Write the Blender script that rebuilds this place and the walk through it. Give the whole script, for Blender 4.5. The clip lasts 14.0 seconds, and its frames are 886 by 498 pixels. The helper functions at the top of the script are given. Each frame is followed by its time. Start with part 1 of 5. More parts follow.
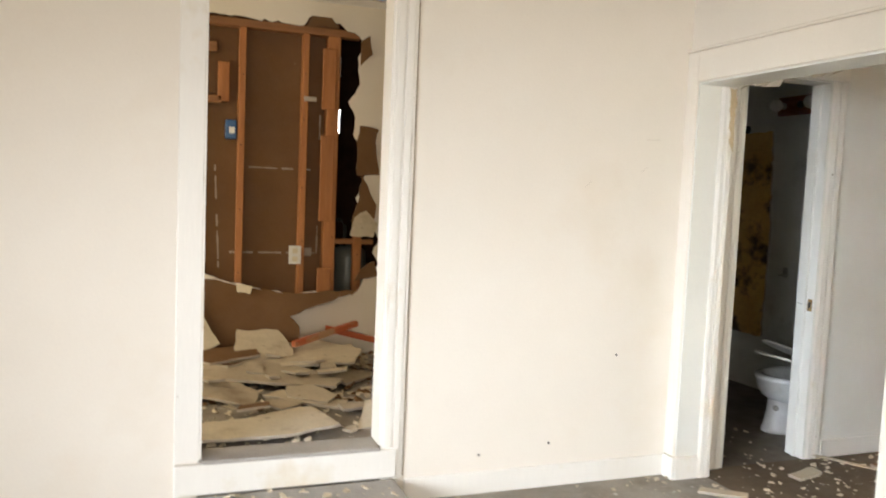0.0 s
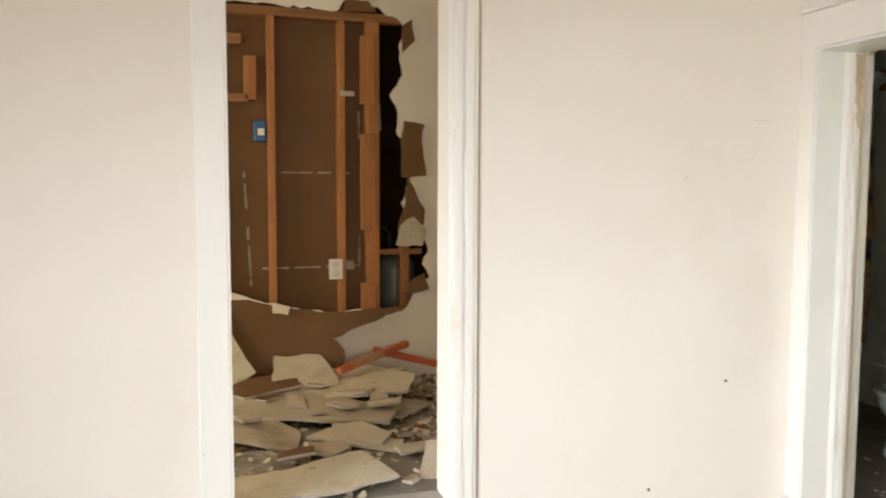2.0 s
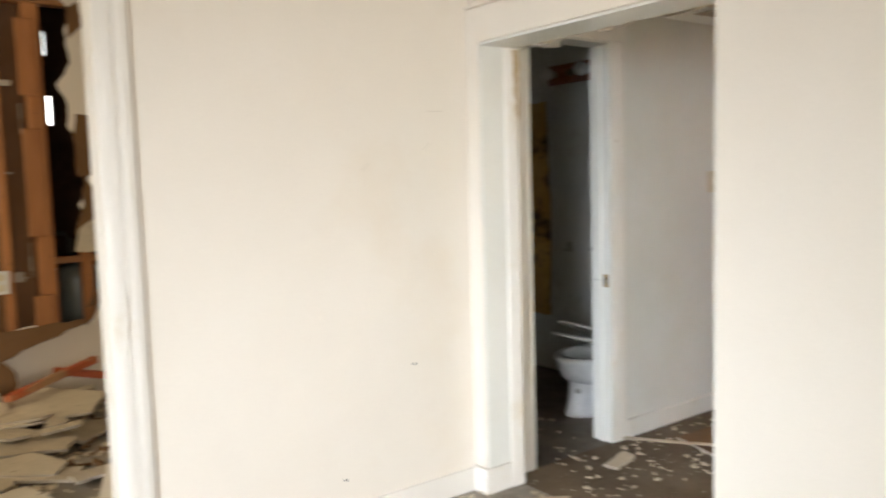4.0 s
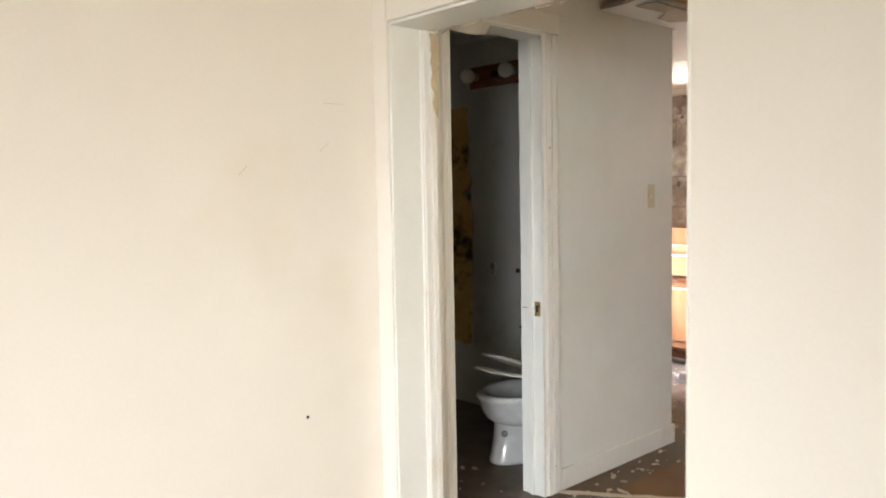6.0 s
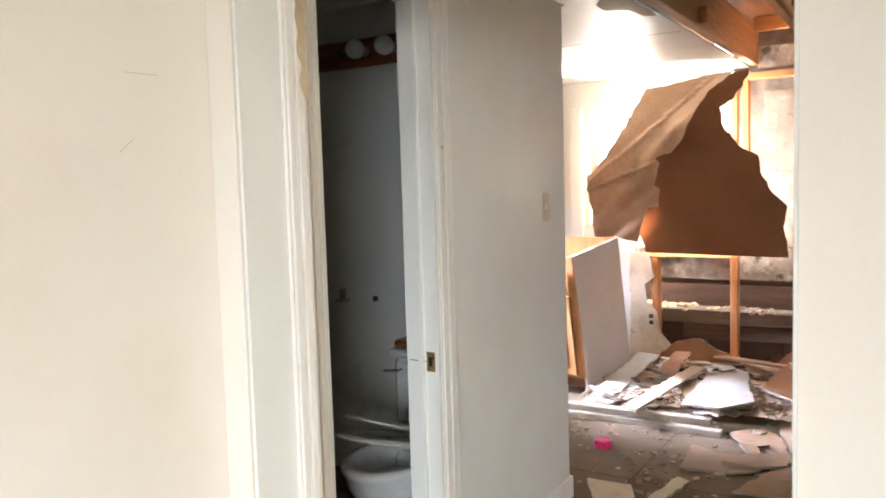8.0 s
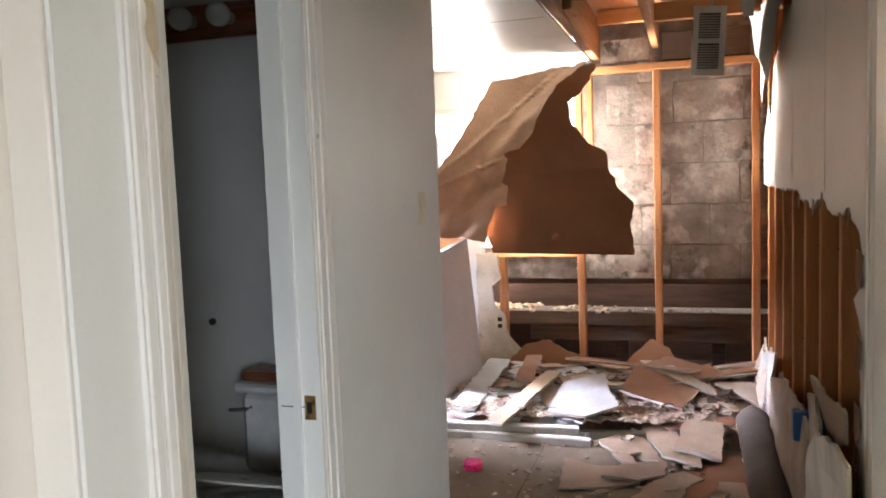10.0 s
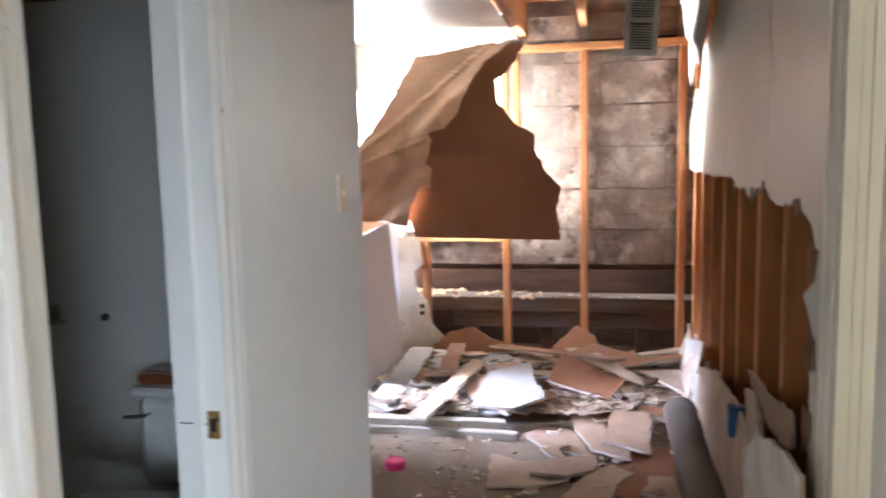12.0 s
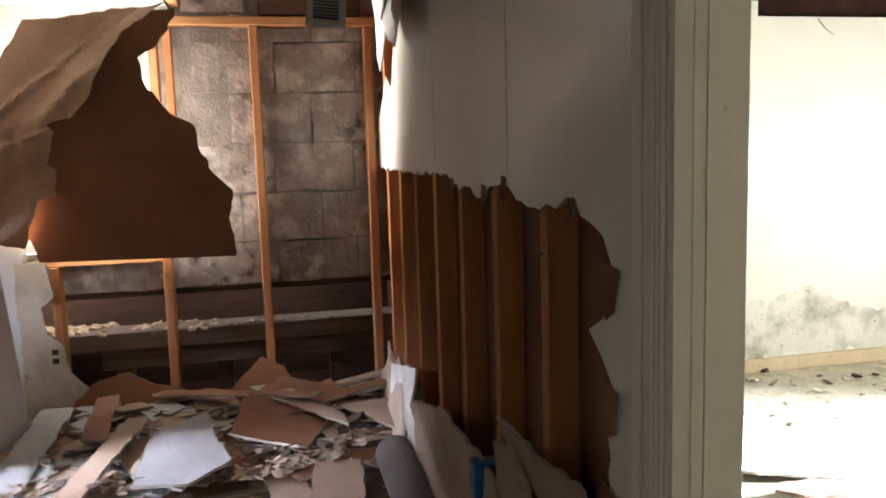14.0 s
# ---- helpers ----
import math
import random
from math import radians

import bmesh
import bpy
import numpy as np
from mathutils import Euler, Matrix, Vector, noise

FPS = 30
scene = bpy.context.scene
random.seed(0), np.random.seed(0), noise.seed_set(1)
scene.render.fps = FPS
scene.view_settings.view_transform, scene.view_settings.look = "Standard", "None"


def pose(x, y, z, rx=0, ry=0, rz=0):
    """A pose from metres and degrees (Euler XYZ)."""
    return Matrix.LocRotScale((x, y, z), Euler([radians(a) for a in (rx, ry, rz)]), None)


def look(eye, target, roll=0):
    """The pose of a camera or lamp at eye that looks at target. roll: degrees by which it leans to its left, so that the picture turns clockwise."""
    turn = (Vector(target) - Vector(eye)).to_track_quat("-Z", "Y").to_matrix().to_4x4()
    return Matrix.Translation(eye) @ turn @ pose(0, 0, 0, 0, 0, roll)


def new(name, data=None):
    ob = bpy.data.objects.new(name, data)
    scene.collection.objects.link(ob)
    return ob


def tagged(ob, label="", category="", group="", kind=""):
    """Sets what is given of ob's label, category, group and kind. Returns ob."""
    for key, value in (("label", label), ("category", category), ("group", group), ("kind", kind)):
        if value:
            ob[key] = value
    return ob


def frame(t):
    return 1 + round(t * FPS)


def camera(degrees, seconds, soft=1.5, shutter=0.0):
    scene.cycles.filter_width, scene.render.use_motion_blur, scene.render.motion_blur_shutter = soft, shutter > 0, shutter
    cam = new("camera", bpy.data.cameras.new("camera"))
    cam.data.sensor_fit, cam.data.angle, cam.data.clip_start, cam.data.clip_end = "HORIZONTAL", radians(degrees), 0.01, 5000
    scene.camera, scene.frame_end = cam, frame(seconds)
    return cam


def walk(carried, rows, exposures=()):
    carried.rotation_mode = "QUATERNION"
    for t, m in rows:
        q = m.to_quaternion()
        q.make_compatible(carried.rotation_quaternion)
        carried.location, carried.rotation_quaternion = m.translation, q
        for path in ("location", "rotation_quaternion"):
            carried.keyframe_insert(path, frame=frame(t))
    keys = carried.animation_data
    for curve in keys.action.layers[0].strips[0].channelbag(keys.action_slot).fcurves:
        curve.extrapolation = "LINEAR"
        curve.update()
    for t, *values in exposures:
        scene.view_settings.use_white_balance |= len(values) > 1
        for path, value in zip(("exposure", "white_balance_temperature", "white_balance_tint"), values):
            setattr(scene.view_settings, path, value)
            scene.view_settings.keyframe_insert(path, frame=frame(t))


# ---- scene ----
cam = camera(59.5, 14.0, soft=1.8, shutter=0.4)
PATH = [
    (0, (0.227, 0.415, 1.384), (0.92, 2.285, 1.23), 2.4),
    (0.3, (0.251, 0.455, 1.335), (0.977, 2.31, 1.149), 4.2),
    (0.5, (0.309, 0.566, 1.351), (1.022, 2.424, 1.154), 4.6),
    (1, (0.443, 0.771, 1.448), (1.013, 2.686, 1.367), 0.9),
    (1.5, (0.378, 0.907, 1.39), (0.862, 2.84, 1.221), 0.4),
    (2, (0.301, 1.015, 1.391), (0.908, 2.914, 1.233), 0.2),
    (2.5, (0.312, 1.01, 1.395), (1.059, 2.854, 1.192), 0.2),
    (3, (0.406, 1.023, 1.372), (1.235, 2.833, 1.182), 0.0),
    (3.5, (0.479, 1.024, 1.368), (1.417, 2.777, 1.158), -1.3),
    (3.6, (0.489, 1.006, 1.365), (1.449, 2.749, 1.16), -1.4),
    (4, (0.526, 0.979, 1.376), (1.721, 2.573, 1.199), -1.6),
    (4.2, (0.5, 0.961, 1.375), (1.82, 2.452, 1.19), -1.4),
    (6.3, (0.962, 1.608, 1.345), (2.343, 3.05, 1.225), -0.8),
    (6.5, (0.966, 1.739, 1.366), (2.394, 3.136, 1.256), -1.1),
    (7, (1.075, 1.939, 1.375), (2.644, 3.169, 1.217), -2.1),
    (7.5, (1.349, 2.108, 1.41), (2.974, 3.262, 1.25), -1.4),
    (8, (1.426, 2.229, 1.406), (3.114, 3.292, 1.255), -1.7),
    (8.5, (1.396, 2.461, 1.422), (3.18, 3.359, 1.312), -1.9),
    (9, (1.431, 2.594, 1.423), (3.294, 3.313, 1.321), -1.3),
    (9.2, (1.505, 2.61, 1.42), (3.388, 3.275, 1.311), -1.6),
    (11.3, (1.893, 2.797, 1.416), (3.793, 3.38, 1.193), -2.4),
    (11.5, (1.901, 2.817, 1.423), (3.813, 3.365, 1.207), -2.3),
    (12, (1.979, 2.752, 1.43), (3.924, 3.159, 1.198), -1.3),
    (12.2, (2.037, 2.779, 1.385), (4.006, 3.041, 1.151), -1.1),
    (12.5, (2.117, 2.875, 1.401), (4.101, 2.96, 1.164), 0.2),
    (13, (2.274, 2.981, 1.416), (4.233, 2.66, 1.17), -1.1),
    (13.5, (2.578, 2.905, 1.398), (4.527, 2.525, 1.161), -2.7),
    (14, (2.778, 2.83, 1.398), (4.717, 2.405, 1.153), -1.7),
]
EXPOSURES = [(0.0, 0.10, 6350, 10), (1.5, 0.04, 6350, 10), (4.0, 0.05, 6350, 10), (6.5, 0.06, 6700, 10), (7.5, 0.02, 6550, 10), (8.0, 0.05, 6450, 10), (8.5, -0.36, 6300, 10), (9.0, -0.62, 6250, 10),
             (11.5, -0.12, 5800, 10), (12.0, -0.16, 5700, 10), (12.5, -0.55, 5750, 10), (13.0, -1.18, 5950, 10), (13.5, -1.52, 6200, 8), (14.0, -1.52, 6200, 8)]
walk(cam, [(t, look(eye, target, roll)) for t, eye, target, roll in PATH], EXPOSURES)

# ---- world, sun, large lights ----
world = bpy.data.worlds.new("world")
scene.world = world
world.use_nodes = True
sky = world.node_tree.nodes.new("ShaderNodeTexSky")
sky.sky_type, sky.sun_disc = "NISHITA", False
sky.sun_elevation, sky.sun_rotation = radians(48), radians(95)
world.node_tree.links.new(sky.outputs[0], world.node_tree.nodes["Background"].inputs[0])
world.node_tree.nodes["Background"].inputs[1].default_value = 0.12


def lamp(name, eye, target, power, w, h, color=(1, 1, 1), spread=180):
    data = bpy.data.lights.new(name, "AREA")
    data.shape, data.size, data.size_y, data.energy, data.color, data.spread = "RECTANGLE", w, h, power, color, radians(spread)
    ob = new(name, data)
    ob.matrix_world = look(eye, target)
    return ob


sun = bpy.data.lights.new("sun", "SUN")
sun.energy, sun.angle, sun.color = 4.0, radians(0.53), (1.0, 0.95, 0.86)
new("sun", sun).matrix_world = look((8, -6, 12), (4.6, 0.2, 0))
lamp("window_light_front", (0.1, -2.7, 1.3), (0.6, 1.0, 0.2), 66, 3.4, 1.5, (1.0, 0.94, 0.86), 160)
lamp("window_light_front_ground", (0.1, -2.72, 0.8), (0.6, 3.5, 1.6), 20, 3.4, 0.9, (1.0, 0.84, 0.64))
lamp("window_light_side", (-2.5, 0.6, 1.4), (3.3, 3.9, -0.1), 36, 2.4, 1.4, (0.84, 0.90, 1.0), 52)
lamp("window_light_back_room", (-1.85, 4.7, 1.6), (1.1, 4.5, 0.0), 42, 0.9, 1.0, (1.0, 0.86, 0.60))
lamp("window_light_kitchen", (7.15, 4.05, 1.5), (6.45, 3.2, 1.65), 450, 0.34, 0.8, (1.0, 0.91, 0.82))
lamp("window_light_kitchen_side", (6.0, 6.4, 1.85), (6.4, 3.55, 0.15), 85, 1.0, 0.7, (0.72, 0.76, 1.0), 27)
lamp("gap_light_kitchen", (7.42, 4.64, 1.15), (7.30, 3.0, 0.85), 42, 0.3, 1.2, (1.0, 0.94, 0.88), 100)
lamp("window_light_bright_room", (3.75, -3.3, 1.9), (4.8, -0.3, 0.0), 1500, 1.22, 0.75, (0.94, 0.96, 1.0), 31)
lamp("window_light_bright_room_low", (3.75, -3.32, 1.1), (6.6, -0.5, 1.2), 140, 1.22, 0.75, (1.0, 0.97, 0.92), 64)


glow = bpy.data.materials.new("bright hazy sky")
glow.use_nodes = True
glow.node_tree.nodes["Principled BSDF"].inputs["Emission Color"].default_value = (1.0, 0.96, 0.9, 1)
glow.node_tree.nodes["Principled BSDF"].inputs["Emission Strength"].default_value = 9.0


# ---- materials ----
def ramp(nt, fac, stops):
    r = nt.nodes.new("ShaderNodeValToRGB")
    el = r.color_ramp.elements
    while len(el) < len(stops):
        el.new(0.5)
    for e, (p, c) in zip(el, stops):
        e.position, e.color = p, (*c, 1)
    nt.links.new(fac, r.inputs[0])
    return r.outputs[0]


def mat(name, c1, c2, scale=3.0, rough=0.6, bump=0.15, grain=60.0, stretch=(1, 1, 1), stain=None, stain_at=(0.58, 0.7), stain_scale=1.3,
        spot=None, spot_at=0.66, spot_scale=14.0, metal=0.0, translucent=0.0, vary=0.0, gloss_vary=0.12, spec=0.5, grit=0.28, joined=False):
    """A surface of two tones with fine grain, and where given large stains and small spots."""
    m = bpy.data.materials.new(name)
    m.use_nodes = True
    nt = m.node_tree
    b = nt.nodes["Principled BSDF"]
    b.inputs["Specular IOR Level"].default_value = spec
    tc, mp = nt.nodes.new("ShaderNodeTexCoord"), nt.nodes.new("ShaderNodeMapping")
    mp.inputs["Scale"].default_value = stretch
    info = nt.nodes.new("ShaderNodeObjectInfo")
    add = nt.nodes.new("ShaderNodeVectorMath")
    add.operation = "MULTIPLY_ADD"
    comb = nt.nodes.new("ShaderNodeCombineXYZ")
    for k in range(3):
        nt.links.new(info.outputs["Random"], comb.inputs[k])
    nt.links.new(comb.outputs[0], add.inputs[0])
    add.inputs[1].default_value = (7.0, 5.0, 9.0)
    if joined:  # stains run on from piece to piece
        add.inputs[1].default_value = (0.12, 0.12, 0.12)
        nt.links.new(nt.nodes.new("ShaderNodeNewGeometry").outputs["Position"], add.inputs[2])
    else:
        nt.links.new(tc.outputs["Object"], add.inputs[2])
    nt.links.new(add.outputs[0], mp.inputs[0])

    def noise_tex(sc, detail, vec=None):
        n = nt.nodes.new("ShaderNodeTexNoise")
        n.inputs["Scale"].default_value, n.inputs["Detail"].default_value, n.inputs["Roughness"].default_value = sc, detail, 0.6
        nt.links.new(vec or mp.outputs[0], n.inputs["Vector"])
        return n.outputs["Fac"]

    def mix(fac, a, bb, mode="MIX"):
        x = nt.nodes.new("ShaderNodeMix")
        x.data_type, x.blend_type = "RGBA", mode
        if isinstance(fac, float):
            x.inputs[0].default_value = fac
        else:
            nt.links.new(fac, x.inputs[0])
        for s, v in ((6, a), (7, bb)):
            if isinstance(v, tuple):
                x.inputs[s].default_value = (*v, 1)
            else:
                nt.links.new(v, x.inputs[s])
        return x.outputs[2]

    fine = noise_tex(grain, 3)
    color = ramp(nt, noise_tex(scale, 6), [(0.3, c1), (0.7, c2)])
    color = mix(grit, color, ramp(nt, fine, [(0.25, (0.45, 0.45, 0.45)), (0.75, (1.0, 1.0, 1.0))]), "MULTIPLY")
    if stain:
        f = ramp(nt, noise_tex(stain_scale, 5, add.outputs[0]), [(stain_at[0], (0, 0, 0)), (stain_at[1], (1, 1, 1))])
        color = mix(f, color, stain)
    if spot:
        f = ramp(nt, noise_tex(spot_scale, 4, add.outputs[0]), [(spot_at, (0, 0, 0)), (spot_at + 0.06, (1, 1, 1))])
        color = mix(f, color, spot)
    if vary:
        color = mix(vary, color, ramp(nt, info.outputs["Random"], [(0, (0.35, 0.3, 0.28)), (1, (1, 1, 1))]), "MULTIPLY")
    nt.links.new(color, b.inputs["Base Color"])
    r = ramp(nt, noise_tex(scale * 2.3, 4), [(0.3, (max(rough - gloss_vary, 0.05),) * 3), (0.7, (min(rough + gloss_vary, 1),) * 3)])
    nt.links.new(r, b.inputs["Roughness"])
    b.inputs["Metallic"].default_value = metal
    if bump:
        bp = nt.nodes.new("ShaderNodeBump")
        bp.inputs["Strength"].default_value, bp.inputs["Distance"].default_value = bump, 0.01
        nt.links.new(fine, bp.inputs["Height"])
        nt.links.new(bp.outputs[0], b.inputs["Normal"])
    if translucent:
        t = nt.nodes.new("ShaderNodeBsdfTranslucent")
        nt.links.new(color, t.inputs[0])
        s = nt.nodes.new("ShaderNodeMixShader")
        s.inputs[0].default_value = translucent
        nt.links.new(b.outputs[0], s.inputs[1])
        nt.links.new(t.outputs[0], s.inputs[2])
        nt.links.new(s.outputs[0], nt.nodes["Material Output"].inputs[0])
    return m


CREAM = mat("cream wall paint", (0.80, 0.735, 0.63), (0.84, 0.78, 0.68), 1.2, 0.5, 0.03, 90, stain=(0.76, 0.67, 0.54), stain_at=(0.58, 0.85), spot=(0.60, 0.52, 0.42), spot_at=0.77, spot_scale=9, grit=0.06)
HALL = mat("hall white paint", (0.80, 0.79, 0.72), (0.84, 0.83, 0.765), 1.4, 0.24, 0.03, 90, gloss_vary=0.02, stain=(0.70, 0.66, 0.55), stain_at=(0.50, 0.95), grit=0.06)
TRIM = mat("old white trim paint", (0.80, 0.76, 0.68), (0.85, 0.82, 0.75), 2.5, 0.4, 0.08, 70, (1, 1, 0.15), stain=(0.70, 0.61, 0.45), stain_at=(0.62, 0.82), stain_scale=3.5, spot=(0.35, 0.27, 0.17), spot_at=0.72, spot_scale=22, grit=0.06)
WHITE = mat("white ceiling paint", (0.76, 0.75, 0.72), (0.82, 0.81, 0.79), 2, 0.45, 0.1, 60, stain=(0.62, 0.58, 0.5), stain_at=(0.62, 0.8), grit=0.06)
GYP = mat("gypsum core", (0.391, 0.34, 0.264), (0.544, 0.484, 0.399), 8, 0.9, 0.4, 120)
FACE = mat("torn drywall painted face", (0.62, 0.53, 0.38), (0.75, 0.66, 0.49), 4, 0.65, 0.15, 70, stain=(0.36, 0.28, 0.19), stain_at=(0.56, 0.72), stain_scale=2.6, spot=(0.28, 0.22, 0.15), spot_at=0.66, spot_scale=18, vary=0.35)
FACE_T = mat("tan drywall face paper", (0.27, 0.18, 0.112), (0.36, 0.25, 0.165), 5, 0.8, 0.12, 90, stain=(0.24, 0.15, 0.085), stain_at=(0.56, 0.72), stain_scale=5, spot=(0.20, 0.12, 0.07), spot_at=0.68, spot_scale=20, vary=0.15)
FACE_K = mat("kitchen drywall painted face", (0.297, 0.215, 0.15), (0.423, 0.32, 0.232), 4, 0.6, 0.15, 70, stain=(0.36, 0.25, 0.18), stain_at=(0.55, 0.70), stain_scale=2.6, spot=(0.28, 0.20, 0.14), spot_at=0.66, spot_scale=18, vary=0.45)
KRAFT = mat("brown drywall backing paper", (0.150, 0.074, 0.027), (0.195, 0.100, 0.038), 2.2, 0.8, 0.12, 120, stain=(0.14, 0.075, 0.036), stain_at=(0.56, 0.75), spot=(0.32, 0.25, 0.15), spot_at=0.74, spot_scale=25)
KRAFT_K = mat("reddish brown drywall backing paper", (0.16, 0.064, 0.024), (0.208, 0.0864, 0.0336), 2.2, 0.8, 0.12, 120, stain=(0.17, 0.068, 0.026), stain_at=(0.56, 0.75), spot=(0.32, 0.2, 0.11), spot_at=0.76, spot_scale=25)
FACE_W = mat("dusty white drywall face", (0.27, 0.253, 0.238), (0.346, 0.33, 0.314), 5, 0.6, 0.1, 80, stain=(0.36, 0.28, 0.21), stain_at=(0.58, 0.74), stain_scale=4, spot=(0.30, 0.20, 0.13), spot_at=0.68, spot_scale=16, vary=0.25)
FLAPPAPER = mat("loose kraft paper", (0.33, 0.19, 0.105), (0.43, 0.26, 0.15), 5, 0.7, 0.3, 60, stain=(0.24, 0.13, 0.06), stain_at=(0.55, 0.75), translucent=0.035)
STUD = mat("pine stud timber", (0.37, 0.140, 0.042), (0.56, 0.240, 0.080), 3, 0.65, 0.25, 35, (7, 7, 0.6), spot=(0.10, 0.05, 0.02), spot_at=0.73, spot_scale=30, vary=0.3)
STUDX = mat("pine timber lengthwise", (0.30, 0.13, 0.047), (0.44, 0.21, 0.08), 3, 0.65, 0.25, 35, (0.6, 7, 7), spot=(0.10, 0.05, 0.02), spot_at=0.72, spot_scale=25, vary=0.3)
DECK = mat("plywood roof deck", (0.34, 0.16, 0.065), (0.52, 0.27, 0.11), 2.2, 0.55, 0.2, 40, (0.5, 4, 4), stain=(0.16, 0.08, 0.04), stain_at=(0.56, 0.72))
# Near-black brown for boards behind openings, the recess floor and thin splits.
DARK = mat("near-black brown wood", (0.020, 0.009, 0.006), (0.048, 0.022, 0.014), 4, 0.9, 0.4, 50, spec=0.1)
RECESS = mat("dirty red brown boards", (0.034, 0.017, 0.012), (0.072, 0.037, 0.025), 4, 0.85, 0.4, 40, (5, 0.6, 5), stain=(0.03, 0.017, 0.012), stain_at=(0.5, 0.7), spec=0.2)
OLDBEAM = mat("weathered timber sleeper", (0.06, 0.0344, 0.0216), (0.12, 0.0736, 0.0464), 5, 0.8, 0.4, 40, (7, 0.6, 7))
BLOCK = mat("mouldy concrete block", (0.19, 0.15, 0.13), (0.46, 0.40, 0.355), 5.5, 0.9, 0.9, 28, stain=(0.68, 0.63, 0.59), stain_at=(0.50, 0.66), stain_scale=6.0, spot=(0.085, 0.066, 0.056), spot_at=0.59, spot_scale=4.0, vary=0.30, joined=True)
MORTAR = mat("dark dirty mortar", (0.12, 0.095, 0.08), (0.30, 0.25, 0.215), 9, 0.95, 0.5, 80)
FLOOR = mat("dusty concrete floor", (0.22, 0.19, 0.15), (0.37, 0.33, 0.27), 2.2, 0.6, 0.25, 50, stain=(0.11, 0.085, 0.06), stain_at=(0.52, 0.72), stain_scale=1.8, spot=(0.55, 0.51, 0.44), spot_at=0.66, spot_scale=16)
VINYL = mat("worn vinyl kitchen floor", (0.115, 0.083, 0.053), (0.175, 0.13, 0.086), 3, 0.75, 0.15, 50, spec=0.2, stain=(0.20, 0.14, 0.09), stain_at=(0.55, 0.72), stain_scale=2, spot=(0.60, 0.54, 0.45), spot_at=0.66, spot_scale=20)
STEP = mat("grey concrete step", (0.36, 0.33, 0.29), (0.48, 0.45, 0.40), 5, 0.75, 0.3, 80, stain=(0.26, 0.22, 0.17), stain_at=(0.55, 0.72))
CERAMIC = mat("white toilet ceramic", (0.74, 0.74, 0.72), (0.80, 0.80, 0.78), 3, 0.14, 0.0, 20, stain=(0.56, 0.52, 0.44), stain_at=(0.62, 0.82), gloss_vary=0.05)
# White bathroom paint set greyer than it is, shade included; walls and tub.
BATH = mat("bathroom white paint greyed for shade", (0.60, 0.595, 0.55), (0.67, 0.665, 0.62), 1.6, 0.6, 0.1, 70, stain=(0.32, 0.29, 0.24), stain_at=(0.60, 0.78), grit=0.06)
BATHFLOOR = mat("dirty bathroom floor", (0.11, 0.085, 0.06), (0.18, 0.145, 0.105), 4, 0.6, 0.2, 60, stain=(0.06, 0.045, 0.03), stain_at=(0.52, 0.7))
TILEWALL = mat("stained shower wall", (0.50, 0.31, 0.08), (0.66, 0.44, 0.14), 3, 0.6, 0.3, 40, stain=(0.08, 0.045, 0.02), stain_at=(0.50, 0.58), stain_scale=2.4)
BROWNWOOD = mat("varnished brown wood", (0.17, 0.055, 0.02), (0.25, 0.085, 0.03), 4, 0.3, 0.1, 40, (5, 0.6, 5))
GLOBE = mat("white glass bulb", (0.76, 0.75, 0.70), (0.80, 0.79, 0.75), 2, 0.12, 0, 20, gloss_vary=0.03)
METAL = mat("dull metal", (0.34, 0.32, 0.29), (0.45, 0.43, 0.39), 8, 0.4, 0.1, 60, metal=0.9)
DARKMETAL = mat("dark bronze metal", (0.035, 0.03, 0.025), (0.06, 0.05, 0.04), 8, 0.45, 0.1, 60, metal=0.6)
BRASS = mat("tarnished brass", (0.36, 0.22, 0.08), (0.48, 0.32, 0.13), 30, 0.45, 0.2, 60, metal=0.7, stain=(0.12, 0.06, 0.03), stain_scale=40)
CABSIDE = mat("white cabinet side panel", (0.66, 0.62, 0.60), (0.74, 0.70, 0.68), 2, 0.4, 0.08, 50, stain=(0.52, 0.44, 0.40), stain_at=(0.58, 0.75))
CABWOOD = mat("oak cabinet front", (0.38, 0.16, 0.06), (0.50, 0.24, 0.095), 3, 0.4, 0.15, 40, (6, 6, 0.6), stain=(0.28, 0.11, 0.04), stain_at=(0.58, 0.75))
PLASTIC = mat("ivory plastic plate", (0.66, 0.58, 0.40), (0.70, 0.62, 0.44), 5, 0.35, 0.02, 30)
WPLASTIC = mat("white plastic", (0.74, 0.72, 0.66), (0.78, 0.76, 0.70), 5, 0.35, 0.02, 30)
BLUE = mat("blue plastic box", (0.01, 0.065, 0.20), (0.02, 0.11, 0.29), 6, 0.4, 0.05, 30)
PINK = mat("magenta plastic lid", (0.50, 0.015, 0.11), (0.58, 0.03, 0.15), 6, 0.35, 0.03, 30)
RED = mat("orange red painted timber", (0.45, 0.09, 0.03), (0.58, 0.14, 0.05), 6, 0.6, 0.2, 40, (0.6, 5, 5), stain=(0.42, 0.24, 0.12), stain_at=(0.52, 0.62), stain_scale=5)
DUCT = mat("grey cardboard tube", (0.080, 0.063, 0.050), (0.115, 0.094, 0.078), 4, 0.85, 0.15, 60, spec=0.2)
TUBE_IN = mat("tube inside", (0.10, 0.08, 0.065), (0.14, 0.115, 0.095), 5, 0.9, 0.1, 60)
VENTW = mat("grey white vent enamel", (0.52, 0.52, 0.49), (0.60, 0.60, 0.57), 4, 0.4, 0.04, 40)
MOULD = mat("mould stained wall", (0.64, 0.615, 0.508), (0.689, 0.664, 0.566), 2, 0.6, 0.1, 70, stain=(0.70, 0.66, 0.50), stain_at=(0.55, 0.8), grit=0.06)
